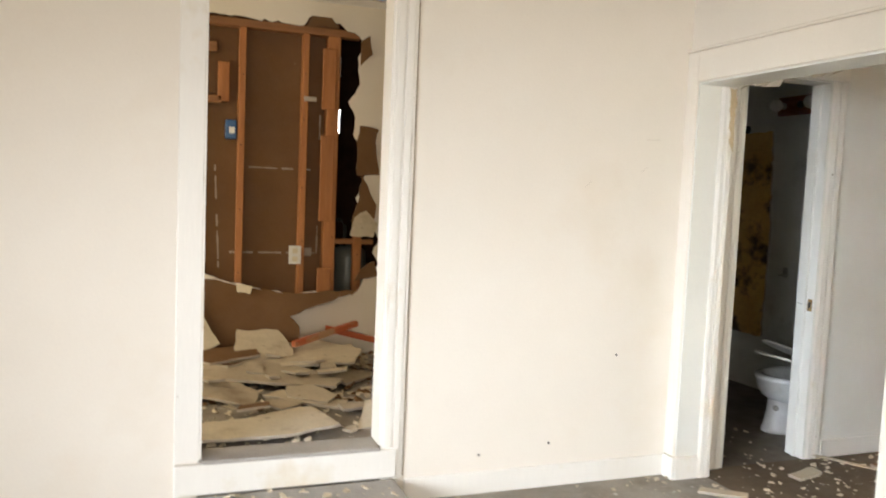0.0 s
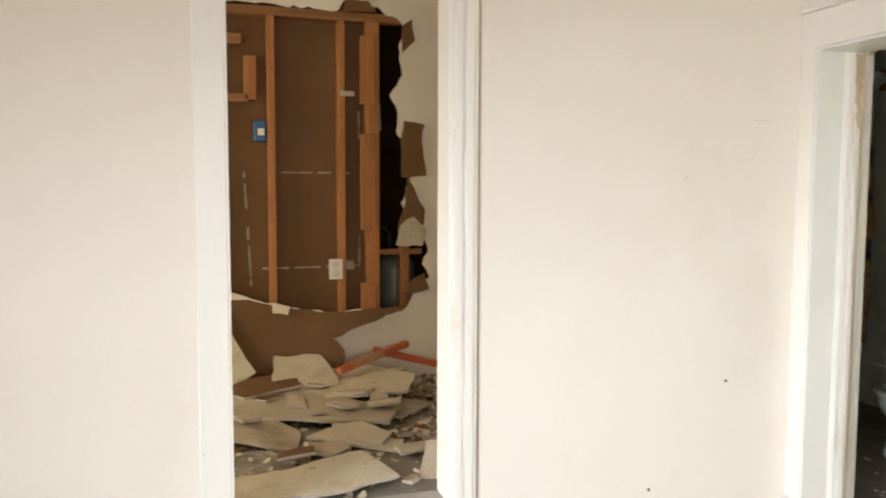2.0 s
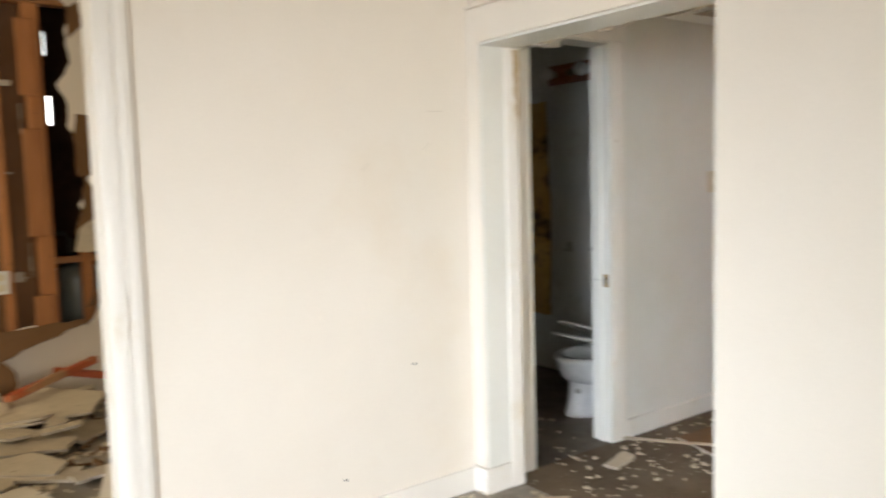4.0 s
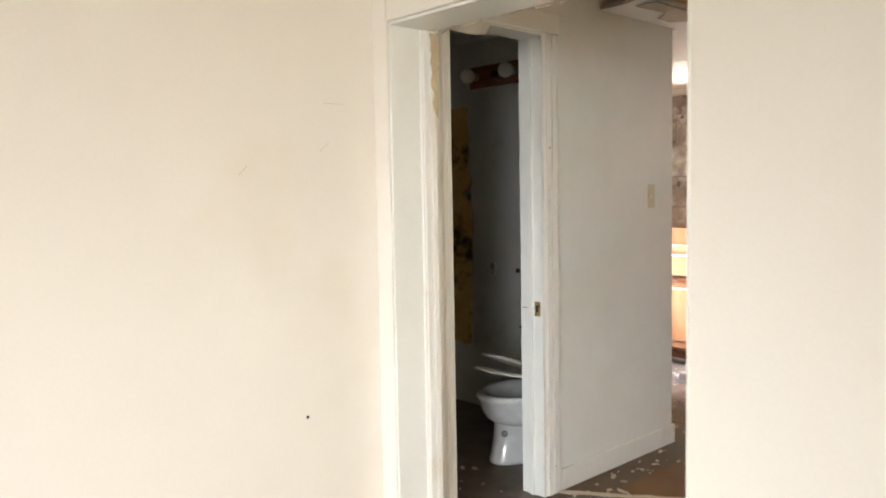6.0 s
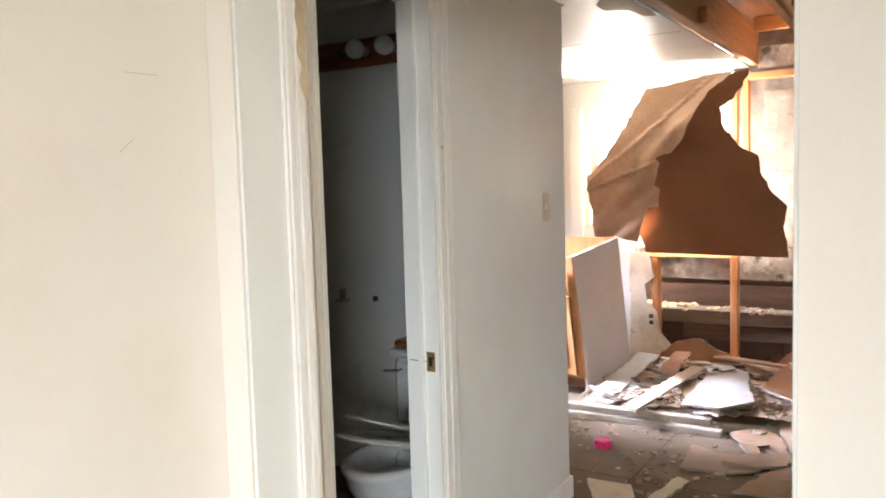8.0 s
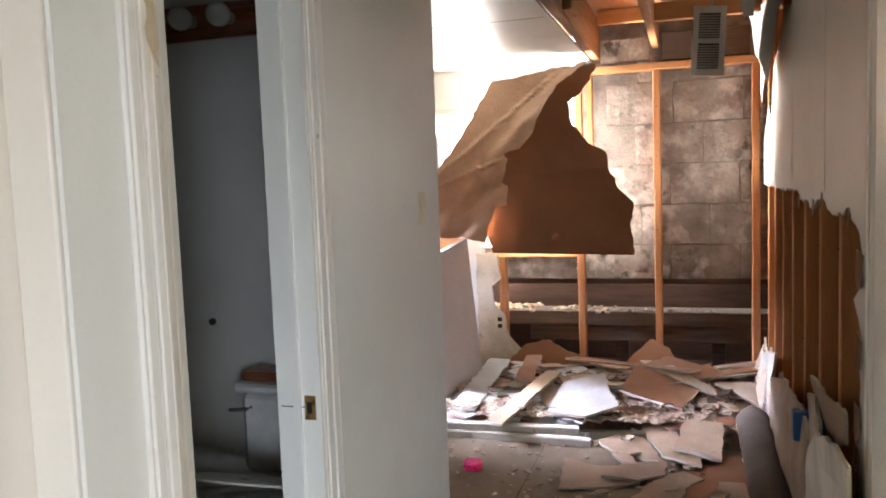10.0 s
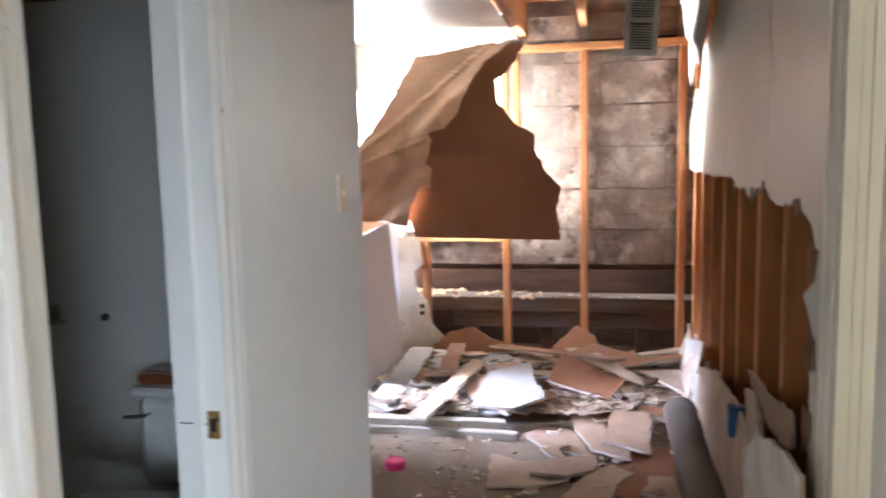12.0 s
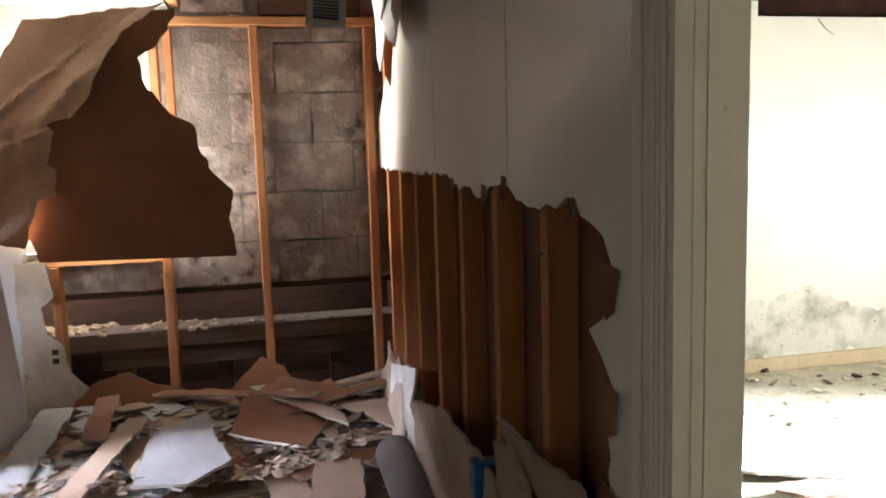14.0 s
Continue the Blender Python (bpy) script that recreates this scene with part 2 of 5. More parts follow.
MOULDPATCH = mat("grey green mould", (0.623, 0.599, 0.492), (0.681, 0.656, 0.558), 2, 0.6, 0.1, 60, stain=(0.27, 0.25, 0.17), stain_at=(0.44, 0.68), stain_scale=4.5, spot=(0.10, 0.085, 0.055), spot_at=0.64, spot_scale=30)
BEDFLOOR = mat("pale dusty floor", (0.50, 0.48, 0.37), (0.66, 0.63, 0.50), 4.5, 0.30, 0.2, 50, stain=(0.30, 0.27, 0.19), stain_at=(0.54, 0.72), spot=(0.7, 0.68, 0.6), spot_at=0.66)
INSUL = mat("crumbled insulation and dirt", (0.294, 0.189, 0.105), (0.434, 0.336, 0.231), 14, 0.95, 0.6, 70)
TANKM = mat("grey green tank enamel", (0.13, 0.14, 0.12), (0.19, 0.20, 0.17), 4, 0.35, 0.05, 40)
EARTH = mat("dry ground", (0.20, 0.16, 0.11), (0.30, 0.25, 0.18), 0.6, 0.95, 0.5, 20)
PEEL = mat("bare tan plaster", (0.52, 0.40, 0.24), (0.64, 0.52, 0.34), 14, 0.8, 0.2, 60)
JOINTC = mat("grey joint compound and casing shadow", (0.34, 0.27, 0.19), (0.46, 0.39, 0.30), 8, 0.85, 0.2, 60)


# ---- helpers of this scene ----
def bx(bm, x0, x1, y0, y1, z0, z1, bevel=0.0, mi=0):
    v = [bm.verts.new(p) for p in ((x0, y0, z0), (x1, y0, z0), (x1, y1, z0), (x0, y1, z0), (x0, y0, z1), (x1, y0, z1), (x1, y1, z1), (x0, y1, z1))]
    f = [bm.faces.new([v[i] for i in q]) for q in ((3, 2, 1, 0), (4, 5, 6, 7), (0, 1, 5, 4), (1, 2, 6, 5), (2, 3, 7, 6), (3, 0, 4, 7))]
    for q in f:
        q.material_index = mi
    if bevel:
        out = bmesh.ops.bevel(bm, geom=list({e for q in f for e in q.edges}), offset=bevel, segments=1, affect="EDGES")
        for q in out["faces"]:
            q.material_index = mi
    return bm


def boxes(*rows, bevel=0.0):
    bm = bmesh.new()
    for r in rows:
        bx(bm, *r, bevel=bevel)
    return bm


def part(name, bm, material, parent=None, label="", m=None, smooth=False):
    me = bpy.data.meshes.new(name)
    if m is not None:
        bmesh.ops.transform(bm, matrix=m, verts=bm.verts)
    bm.to_mesh(me)
    bm.free()
    for k in material if isinstance(material, (list, tuple)) else [material]:
        me.materials.append(k)
    if smooth:
        for p in me.polygons:
            p.use_smooth = True
    ob = new(name, me)
    if parent is not None:
        ob.parent = parent
    if label:
        tagged(ob, label)
    return ob


def thing(name, label, category, group="", at=(0, 0, 0)):
    ob = tagged(new(name), label, category, group)
    ob.location = at
    return ob


def structure(name, bm, material, label, category="wall"):
    return tagged(part(name, bm, material), label, category, kind="structure")


def lathe(profile, n=24, sx=1.0, sy=1.0):
    bm = bmesh.new()
    rings = [[bm.verts.new((r * sx * math.cos(2 * math.pi * k / n), r * sy * math.sin(2 * math.pi * k / n), z)) for k in range(n)] for r, z in profile]
    for a, b in zip(rings, rings[1:]):
        for k in range(n):
            bm.faces.new((a[k], a[(k + 1) % n], b[(k + 1) % n], b[k]))
    bm.faces.new(rings[0][::-1])
    bm.faces.new(rings[-1])
    return bm


def tube(points, r, n=8):
    bm = bmesh.new()
    rings = []
    for i, p in enumerate(points):
        p = Vector(p)
        d = (Vector(points[min(i + 1, len(points) - 1)]) - Vector(points[max(i - 1, 0)])).normalized()
        u = d.orthogonal().normalized()
        w = d.cross(u)
        rings.append([bm.verts.new(p + r * (math.cos(2 * math.pi * k / n) * u + math.sin(2 * math.pi * k / n) * w)) for k in range(n)])
    for a, b in zip(rings, rings[1:]):
        for k in range(n):
            bm.faces.new((a[k], a[(k + 1) % n], b[(k + 1) % n], b[k]))
    bm.faces.new(rings[0][::-1])
    bm.faces.new(rings[-1])
    bmesh.ops.recalc_face_normals(bm, faces=bm.faces)
    return bm


def ragged(points, step=0.05, jag=0.012, seed=1, straight=()):
    """An outline with torn edges; edges whose number is in straight stay clean."""
    rnd = random.Random(seed)
    out = []
    for i, a in enumerate(points):
        b = points[(i + 1) % len(points)]
        a, b = Vector(a), Vector(b)
        n = max(1, int((b - a).length / step))
        out.append(tuple(a))
        if i in straight:
            continue
        nor = Vector((-(b - a).y, (b - a).x)).normalized()
        for k in range(1, n):
            p = a.lerp(b, (k + rnd.uniform(-0.3, 0.3)) / n) + nor * rnd.uniform(-jag, jag)
            out.append(tuple(p))
    return out


def sheet(outline, thick=0.013, cuts=0, bend=None, fine=0.09):
    """A flat board of that outline, lying in x and y: face 0 on top, core 1 at its edges, backing 2 below."""
    bm = bmesh.new()
    top = [bm.verts.new((x, y, 0)) for x, y in outline]
    f = bm.faces.new(top)
    f.normal_update()
    if f.normal.z < 0:
        f.normal_flip()
    bmesh.ops.triangulate(bm, faces=[f], ngon_method="EAR_CLIP")
    for _ in range(cuts):
        long = [e for e in bm.edges if e.calc_length() > fine]
        bmesh.ops.subdivide_edges(bm, edges=long, cuts=1, use_grid_fill=False)
        bmesh.ops.triangulate(bm, faces=bm.faces[:])
    upper = bm.faces[:]
    border = [e for e in bm.edges if e.is_boundary]
    twin = {v: bm.verts.new(v.co - Vector((0, 0, thick))) for v in bm.verts[:]}
    for q in upper:
        q.material_index = 0
        bm.faces.new([twin[v] for v in reversed(q.verts)]).material_index = 2
    for e in border:
        a, b = e.verts
        bm.faces.new((a, b, twin[b], twin[a])).material_index = 1
    bmesh.ops.recalc_face_normals(bm, faces=bm.faces)
    if bend:
        for v in bm.verts:
            v.co += Vector(bend(v.co.x, v.co.y))
    return bm


UPRIGHT_Y = Matrix(((1, 0, 0, 0), (0, 0, -1, 0), (0, 1, 0, 0), (0, 0, 0, 1)))  # sheet's x, y become x, z; its face looks to -y
UPRIGHT_NY = Matrix(((1, 0, 0, 0), (0, 0, 1, 0), (0, 1, 0, 0), (0, 0, 0, 1)))  # the same, face to +y
UPRIGHT_X = Matrix(((0, 0, -1, 0), (1, 0, 0, 0), (0, 1, 0, 0), (0, 0, 0, 1)))  # sheet's x, y become y, z; its face looks to -x


def casing_profile(bm, x0, x1, y, z0, z1, out=-1, flutes=3):
    """An upright moulded casing board on a wall at y, standing proud towards out."""
    w = x1 - x0
    bx(bm, x0, x1, min(y, y + out * 0.010), max(y, y + out * 0.010), z0, z1, 0.003)
    for k in range(flutes):
        a = x0 + w * (0.10 + 0.80 * k / flutes)
        b = a + w * 0.80 / flutes - 0.006
        bx(bm, a, b, min(y + out * 0.0102, y + out * 0.015), max(y + out * 0.0102, y + out * 0.015), z0, z1, 0.004)
    return bm


# ---- the large structure ----
A, TOP = 3.594, 2.62
structure("ground", boxes((-900, 900, -900, 900, -0.62, -0.5)), EARTH, "dry bare ground round the house", "ground")
structure("backdrop_north", boxes((0.8, 2.4, 8.0, 8.05, 1.2, 3.0)), glow, "bright hazy sky beyond the slits", "backdrop")
structure("backdrop", boxes((10.0, 10.05, 1.0, 8.0, -0.5, 4.5)), glow, "bright hazy sky beyond the kitchen window", "backdrop")
structure("floor_front_room", boxes((-2.7, 2.83, -2.9, A, -0.2, 0.0)), FLOOR, "dusty concrete floor with white paint chips", "floor")
structure("floor_kitchen", boxes((2.83, 7.6, 2.115, A, -0.2, 0.0), (4.612, 7.6, A, 6.6, -0.2, 0.0)), VINYL, "worn tan vinyl floor under broken drywall", "floor")
structure("floor_bathroom", boxes((2.85, 4.612, A, 6.4, -0.2, -0.003)), BATHFLOOR, "dark dirty bathroom floor", "floor")
structure("floor_back_room", boxes((-2.1, 2.80, A + 0.02, 6.1, -0.2, 0.25)), FLOOR, "raised concrete floor littered with drywall", "floor")
structure("floor_bright_room", boxes((2.95, 7.1, -3.4, 2.115, -0.2, 0.0)), BEDFLOOR, "pale dusty floor of the sunlit room", "floor")

structure("wall_north", boxes((-2.7, 0.39, A, 3.70, 0, TOP), (0.39, 1.158, A, 3.70, 2.31, TOP), (1.158, 2.826, A, 3.70, 0, TOP)),
          CREAM, "cream painted plaster wall with faint scuffs")
structure("wall_hall", boxes((2.826, 2.985, A, 3.70, 0, TOP), (2.985, 3.548, A, 3.70, 2.035, TOP), (3.548, 4.612, A, 3.70, 0, TOP)),
          HALL, "white painted hall wall beside the bathroom door")
structure("wall_bathroom_east", boxes((4.43, 4.612, 3.70, 6.4, 0, TOP)), [BATH], "white bathroom wall with shade put into its grey colour")
structure("wall_bathroom_west", boxes((2.80, 2.88, 3.70, 6.1, 0, TOP)), [BATH], "white bathroom wall with shade put into its grey colour")
structure("wall_bathroom_back", boxes((2.80, 4.43, 6.1, 6.4, 0, TOP)), [TILEWALL], "yellow brown water stained shower wall")
structure("ceiling_bathroom", boxes((2.80, 4.43, 3.70, 6.1, 2.30, 2.34)), WHITE, "grey white bathroom ceiling", "ceiling")
structure("wall_east", boxes((2.65, 2.826, 2.39, 3.515, 1.942, TOP), (2.65, 2.826, 3.515, A, 0, TOP), (2.65, 3.09, -2.9, 2.39, 0, TOP)),
          CREAM, "cream wall with a wide cased opening")
structure("wall_south", boxes((-2.7, -1.7, -2.9, -2.8, 0, TOP), (1.9, 2.65, -2.9, -2.8, 0, TOP), (-1.7, 1.9, -2.9, -2.8, 0, 0.1), (-1.7, 1.9, -2.9, -2.8, 2.2, TOP)), CREAM, "cream wall with a wide window opening")
structure("wall_west", boxes((-2.7, -2.6, -2.8, -0.7, 0, TOP), (-2.7, -2.6, 1.8, A, 0, TOP), (-2.7, -2.6, -0.7, 1.8, 0, 0.5), (-2.7, -2.6, -0.7, 1.8, 2.1, TOP)), CREAM, "cream wall with a window opening")
structure("ceiling_front_room", boxes((-2.7, 2.65, -2.9, A, 2.37, 2.44)), CREAM, "cream painted ceiling", "ceiling")

# the right wall of the kitchen, with the door to the bright room
DR = 2.225
structure("wall_kitchen_south", boxes((3.09, 3.115, 2.115, DR, 0, TOP), (3.115, 3.87, 2.115, DR, 2.05, TOP), (3.87, 4.02, 2.115, DR, 0, TOP)), HALL, "white wall round the doorway of the sunlit room")
structure("wall_kitchen_south_backing", sheet([(4.02, 0), (7.3, 0), (7.3, TOP), (4.02, TOP)]), [KRAFT_K, GYP, WHITE], "brown paper back of far drywall between studs").matrix_world = Matrix.Translation((0, 2.128, 0)) @ UPRIGHT_NY
upper = [(4.02, 0.0), (4.135, 0.0), (4.13, 0.30), (4.10, 0.45), (4.125, 0.64), (4.085, 0.70), (4.115, 0.86), (4.085, 0.95), (4.14, 1.00), (4.20, 1.04), (4.11, 1.10), (4.09, 1.18), (4.13, 1.235),
         (4.24, 1.265), (4.27, 1.30), (4.38, 1.27), (4.52, 1.265), (4.62, 1.275), (4.78, 1.315), (4.90, 1.30), (4.98, 1.265), (5.15, 1.29), (5.35, 1.285), (5.42, 1.32), (6.2, 1.318), (7.095, 1.325),
         (7.095, 1.60), (6.78, 1.80), (6.62, 1.72), (6.5, 1.98), (6.1, 2.10), (5.9, 2.2), (5.66, 2.15), (5.55, 2.3), (5.50, TOP), (4.02, TOP)]
up = structure("wall_kitchen_south_drywall", sheet(ragged(upper, 0.04, 0.011, 5, straight=(34, 35, 25, 0)), 0.013), [HALL, GYP, KRAFT], "white drywall with its lower part torn off")
up.matrix_world = Matrix.Translation((0, DR, 0)) @ UPRIGHT_NY
lower = [(4.14, 0.0), (7.09, 0.0), (7.09, 0.34), (6.93, 0.22), (6.70, 0.36), (6.45, 0.20), (6.1, 0.36), (5.95, 0.24), (5.6, 0.30), (5.30, 0.42), (5.1, 0.24), (4.95, 0.44), (4.75, 0.30), (4.55, 0.42), (4.40, 0.25), (4.2, 0.30)]
lo = structure("wall_kitchen_south_remnant", sheet(ragged(lower, 0.045, 0.015, 8, straight=(0, 1)), 0.013), [HALL, GYP, KRAFT], "jagged bottom strip of torn drywall")
lo.matrix_world = Matrix.Translation((0, DR, 0)) @ UPRIGHT_NY

# the far wall of the kitchen: top and bottom plates stay structure, block wall behind
XK = 7.11
structure("wall_kitchen_north", boxes((4.612, 5.2, 6.5, 6.6, 0, TOP), (7.0, 7.7, 6.5, 6.6, 0, TOP), (5.2, 7.0, 6.5, 6.6, 0, 0.8), (5.2, 7.0, 6.5, 6.6, 2.2, TOP)), HALL, "white kitchen wall with a window opening")
structure("wall_kitchen_east", boxes((7.10, 7.2, 3.45, 4.66, 1.93, 2.28), (7.10, 7.2, 4.50, 4.66, 0.9, 1.93), (7.10, 7.2, 3.98, 4.50, 0.95, 1.08), (7.10, 7.2, 4.10, 6.5, 0, 0.95), (7.10, 7.2, 5.3, 6.5, 0.95, 2.28)), HALL, "white wall round the kitchen window")
structure("ceiling_kitchen", sheet(ragged([(3.95, 3.305), (7.2, 3.305), (7.2, 6.5), (4.64, 6.5), (4.64, 3.588), (3.97, 3.588)], 0.07, 0.02, 3, straight=(0, 1, 2, 3, 4)), 0.013), [KRAFT, GYP, WHITE], "glossy white ceiling with a torn edge", "ceiling").matrix_world = Matrix.Translation((0, 0, 2.205))
structure("roof_deck", boxes((2.65, 7.9, 2.0, 6.7, 2.50, 2.53)), DECK, "bare plywood roof deck above open joists", "ceiling")
structure("roof_bright_room", boxes((2.9, 7.2, -3.5, 2.0, 2.50, 2.56)), DECK, "bare wooden roof deck", "ceiling")
structure("ceiling_bright_room", sheet(ragged([(2.95, 2.1), (2.95, -3.4), (7.1, -3.4), (7.1, -2.6), (5.0, -2.4), (4.8, -0.6), (5.6, 0.1), (7.1, 0.02), (7.1, 2.1)], 0.08, 0.03, 4, straight=(0, 1, 2, 8)), 0.014), [KRAFT, GYP, WHITE], "white ceiling with a torn hole", "ceiling").matrix_world = Matrix.Translation((0, 0, 2.24))
structure("wall_bright_room_east", boxes((6.92, 7.05, -3.4, 0.0, 0, 2.138), (6.92, 7.05, 0.0, 2.115, 0, 2.225)), MOULD, "pale plaster wall with a mouldy lower band")
structure("wall_bright_room_gable", boxes((7.06, 7.12, -3.4, 2.115, 2.0, 2.5)), DARK, "dark boards above the wall top")
structure("wall_bright_room_south", boxes((3.09, 3.13, -3.5, -3.4, 0, 2.5), (4.4, 7.05, -3.5, -3.4, 0, 2.5), (3.13, 4.4, -3.5, -3.4, 0, 0.7), (3.13, 4.4, -3.5, -3.4, 2.3, 2.5)), MOULD, "pale wall with a window opening")
structure("baseboard_bright_room", boxes((6.90, 6.918, -3.3, 2.1, 0.0, 0.085), bevel=0.004), PEEL, "stained tan baseboard", "baseboard")

# back room
structure("wall_back_room_west", boxes((-2.1, -2.0, 3.70, 4.1, 0.25, TOP), (-2.1, -2.0, 5.3, 6.1, 0.25, TOP), (-2.1, -2.0, 4.1, 5.3, 0.25, 1.0), (-2.1, -2.0, 4.1, 5.3, 2.15, TOP)), CREAM, "cream wall with a small window opening")
structure("wall_back_room_east", boxes((2.70, 2.797, 3.70, 6.1, 0.25, TOP)), CREAM, "cream back room wall")
hole = [(-2.0, 0.25), (2.70, 0.25), (2.70, 2.56), (-2.0, 2.56), (-2.0, 2.405), (0.4, 2.405), (1.10, 2.395), (1.13, 2.45), (1.33, 2.43), (1.38, 2.385), (1.46, 2.36), (1.50, 2.30), (1.455, 2.22), (1.475, 2.05), (1.40, 1.93),
        (1.45, 1.83), (1.44, 1.72), (1.52, 1.60), (1.52, 1.42), (1.47, 1.30), (1.53, 1.21), (1.51, 1.16), (1.60, 1.11), (1.635, 1.0), (1.60, 0.93), (1.645, 0.85), (1.55, 0.80), (1.53, 0.72), (1.47, 0.645),
        (1.38, 0.655), (1.22, 0.675), (1.10, 0.655), (0.93, 0.68), (0.76, 0.72), (0.60, 0.755), (0.45, 0.82), (0.2, 0.88), (-2.0, 0.9)]
hb = structure("wall_back_room_north", sheet(ragged(hole, 0.035, 0.010, 12, straight=(0, 1, 2, 3, 37, 4)), 0.013), [CREAM, GYP, KRAFT], "cream drywall with a huge ragged hole")
hb.matrix_world = Matrix.Translation((0, 5.487, 0)) @ UPRIGHT_Y
structure("wall_back_room_far_side", sheet([(-2.0, 0.25), (1.345, 0.25), (1.345, 2.56), (-2.0, 2.56)]), [KRAFT, GYP, WHITE], "brown paper back of the far drywall").matrix_world = Matrix.Translation((0, 5.59, 0)) @ UPRIGHT_Y
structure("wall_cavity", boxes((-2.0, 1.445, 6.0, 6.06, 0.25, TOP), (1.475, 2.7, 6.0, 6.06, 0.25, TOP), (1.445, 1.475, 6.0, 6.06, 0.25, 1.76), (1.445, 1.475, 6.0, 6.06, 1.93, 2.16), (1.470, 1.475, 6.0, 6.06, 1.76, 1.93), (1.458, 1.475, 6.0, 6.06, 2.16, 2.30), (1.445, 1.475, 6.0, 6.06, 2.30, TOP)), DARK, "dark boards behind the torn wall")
structure("ceiling_back_room", sheet(ragged([(-2.0, 3.70), (1.30, 3.70), (1.24, 4.3), (1.38, 4.75), (1.33, 5.1), (1.55, 5.3), (1.9, 5.1), (2.2, 4.4), (2.0, 3.70), (2.70, 3.70), (2.70, 6.0), (-2.0, 6.0)], 0.06, 0.025, 6, straight=(0, 8, 9, 10, 11)), 0.013), [KRAFT, GYP, WHITE], "white ceiling with a torn hole", "ceiling").matrix_world = Matrix.Translation((0, 0, 2.565))
structure("roof_back_room", boxes((-2.1, 2.8, 3.6, 6.1, 2.80, 2.84)), DECK, "wooden roof deck above the torn ceiling", "ceiling")
structure("roof_front", boxes((-2.8, 2.7, -3.0, 3.6, 2.62, 2.66)), DECK, "wooden roof deck", "ceiling")

# trim of the front room
structure("baseboard_north", boxes((1.262, 2.632, A - 0.015, A - 0.0002, 0, 0.105), bevel=0.004), TRIM, "painted white baseboard with dirt at its foot", "baseboard")
structure("baseboard_north_west", boxes((-2.6, 0.28, A - 0.015, A - 0.0002, 0, 0.085), bevel=0.004), TRIM, "painted white baseboard", "baseboard")
structure("baseboard_stub", boxes((2.616, 2.6335, 3.495, A - 0.016, 0, 0.115), (2.634, 2.766, 3.495, 3.5145, 0, 0.115), bevel=0.003), TRIM, "painted white baseboard block at the opening", "baseboard")
structure("baseboard_hall", boxes((3.654, 4.612, A - 0.014, A - 0.0002, 0, 0.10), (4.6125, 4.626, A - 0.014, 4.3, 0, 0.10), bevel=0.004), TRIM, "white hall baseboard", "baseboard")
bm = bmesh.new()
bx(bm, 0.30, 0.398, A - 0.006, A - 0.0002, 0.25, 2.31, 0.003)
casing_profile(bm, 1.150, 1.252, A - 0.0002, 0.11, 2.31, -1, 2)
bx(bm, 0.29, 1.262, A - 0.016, A - 0.0002, 2.312, 2.368)
structure("trim_back_room_door", bm, TRIM, "fluted white door casing with grimy edges", "trim")
structure("trim_back_room_jamb", boxes((0.3905, 0.405, A - 0.004, 3.715, 0.262, 2.3095), (1.143, 1.1575, A - 0.004, 3.715, 0.262, 2.3095), (0.405, 1.143, A - 0.006, 3.715, 2.295, 2.31)), TRIM, "white painted door jamb", "trim")
# Grey strip laid on as the shadow line at the casing's outer groove.
structure("trim_casing_gap", boxes((1.253, 1.2585, A - 0.006, A - 0.0003, 0.12, 2.36)), JOINTC, "thin grey strip painted as groove and shadow line beside the casing", "trim")
structure("trim_threshold_riser", boxes((0.30, 1.222, A - 0.026, A - 0.0005, 0.118, 0.246), bevel=0.005), TRIM, "white painted riser below the doorway", "trim")
structure("trim_threshold", boxes((0.405, 1.143, A - 0.035, A + 0.12, 0.2465, 0.262), bevel=0.004), STEP, "dusty grey door sill", "trim")
bm = bmesh.new()
bx(bm, 2.632, 2.6498, 3.517, A - 0.0005, 0.1155, 2.085, 0.003)
bx(bm, 2.632, 2.6498, 2.30, 3.5165, 1.944, 2.085, 0.003)
bx(bm, 2.622, 2.6498, 2.30, A - 0.0005, 2.086, 2.10, 0.004)
structure("trim_opening", bm, CREAM, "cream casing round the wide opening", "trim")
structure("trim_opening_lining", boxes((2.64, 2.83, 3.506, 3.5148, 0.1155, 1.932), (2.64, 2.83, 2.392, 3.506, 1.932, 1.9418)), HALL, "white painted lining of the opening", "trim")
bm = bmesh.new()
casing_profile(bm, 2.905, 2.984, A - 0.0002, 0, 2.035, -1, 2)
casing_profile(bm, 3.549, 3.652, A - 0.0002, 0, 2.035, -1, 2)
bx(bm, 2.895, 3.652, A - 0.018, A - 0.0002, 2.036, 2.12, 0.003)
casing_profile(bm, 2.768, 2.847, 3.5058, 0, 1.931, -1, 2)
bx(bm, 2.8305, 2.847, 3.5062, A - 0.0005, 0, 1.931)
structure("trim_bathroom_door", bm, TRIM, "moulded white bathroom door casing", "trim")
structure("trim_bathroom_jamb", boxes((2.984, 2.998, A - 0.008, 3.712, 0, 2.035), (3.535, 3.549, A - 0.008, 3.712, 0, 2.035), (2.998, 3.535, A - 0.008, 3.712, 2.022, 2.035), (3.523, 3.535, 3.64, 3.66, 0, 2.02)), HALL, "white bathroom door jamb with a stop", "trim")
bm = bmesh.new()
bx(bm, 3.872, 3.99, DR + 0.0002, DR + 0.007, 0, 2.05, 0.002)
for xa in (3.876, 3.893, 3.910):
    bx(bm, xa, xa + 0.013, DR + 0.0072, DR + 0.014, 0, 2.05, 0.004)
bx(bm, 3.955, 3.99, DR + 0.0072, DR + 0.011, 0, 2.05, 0.003)
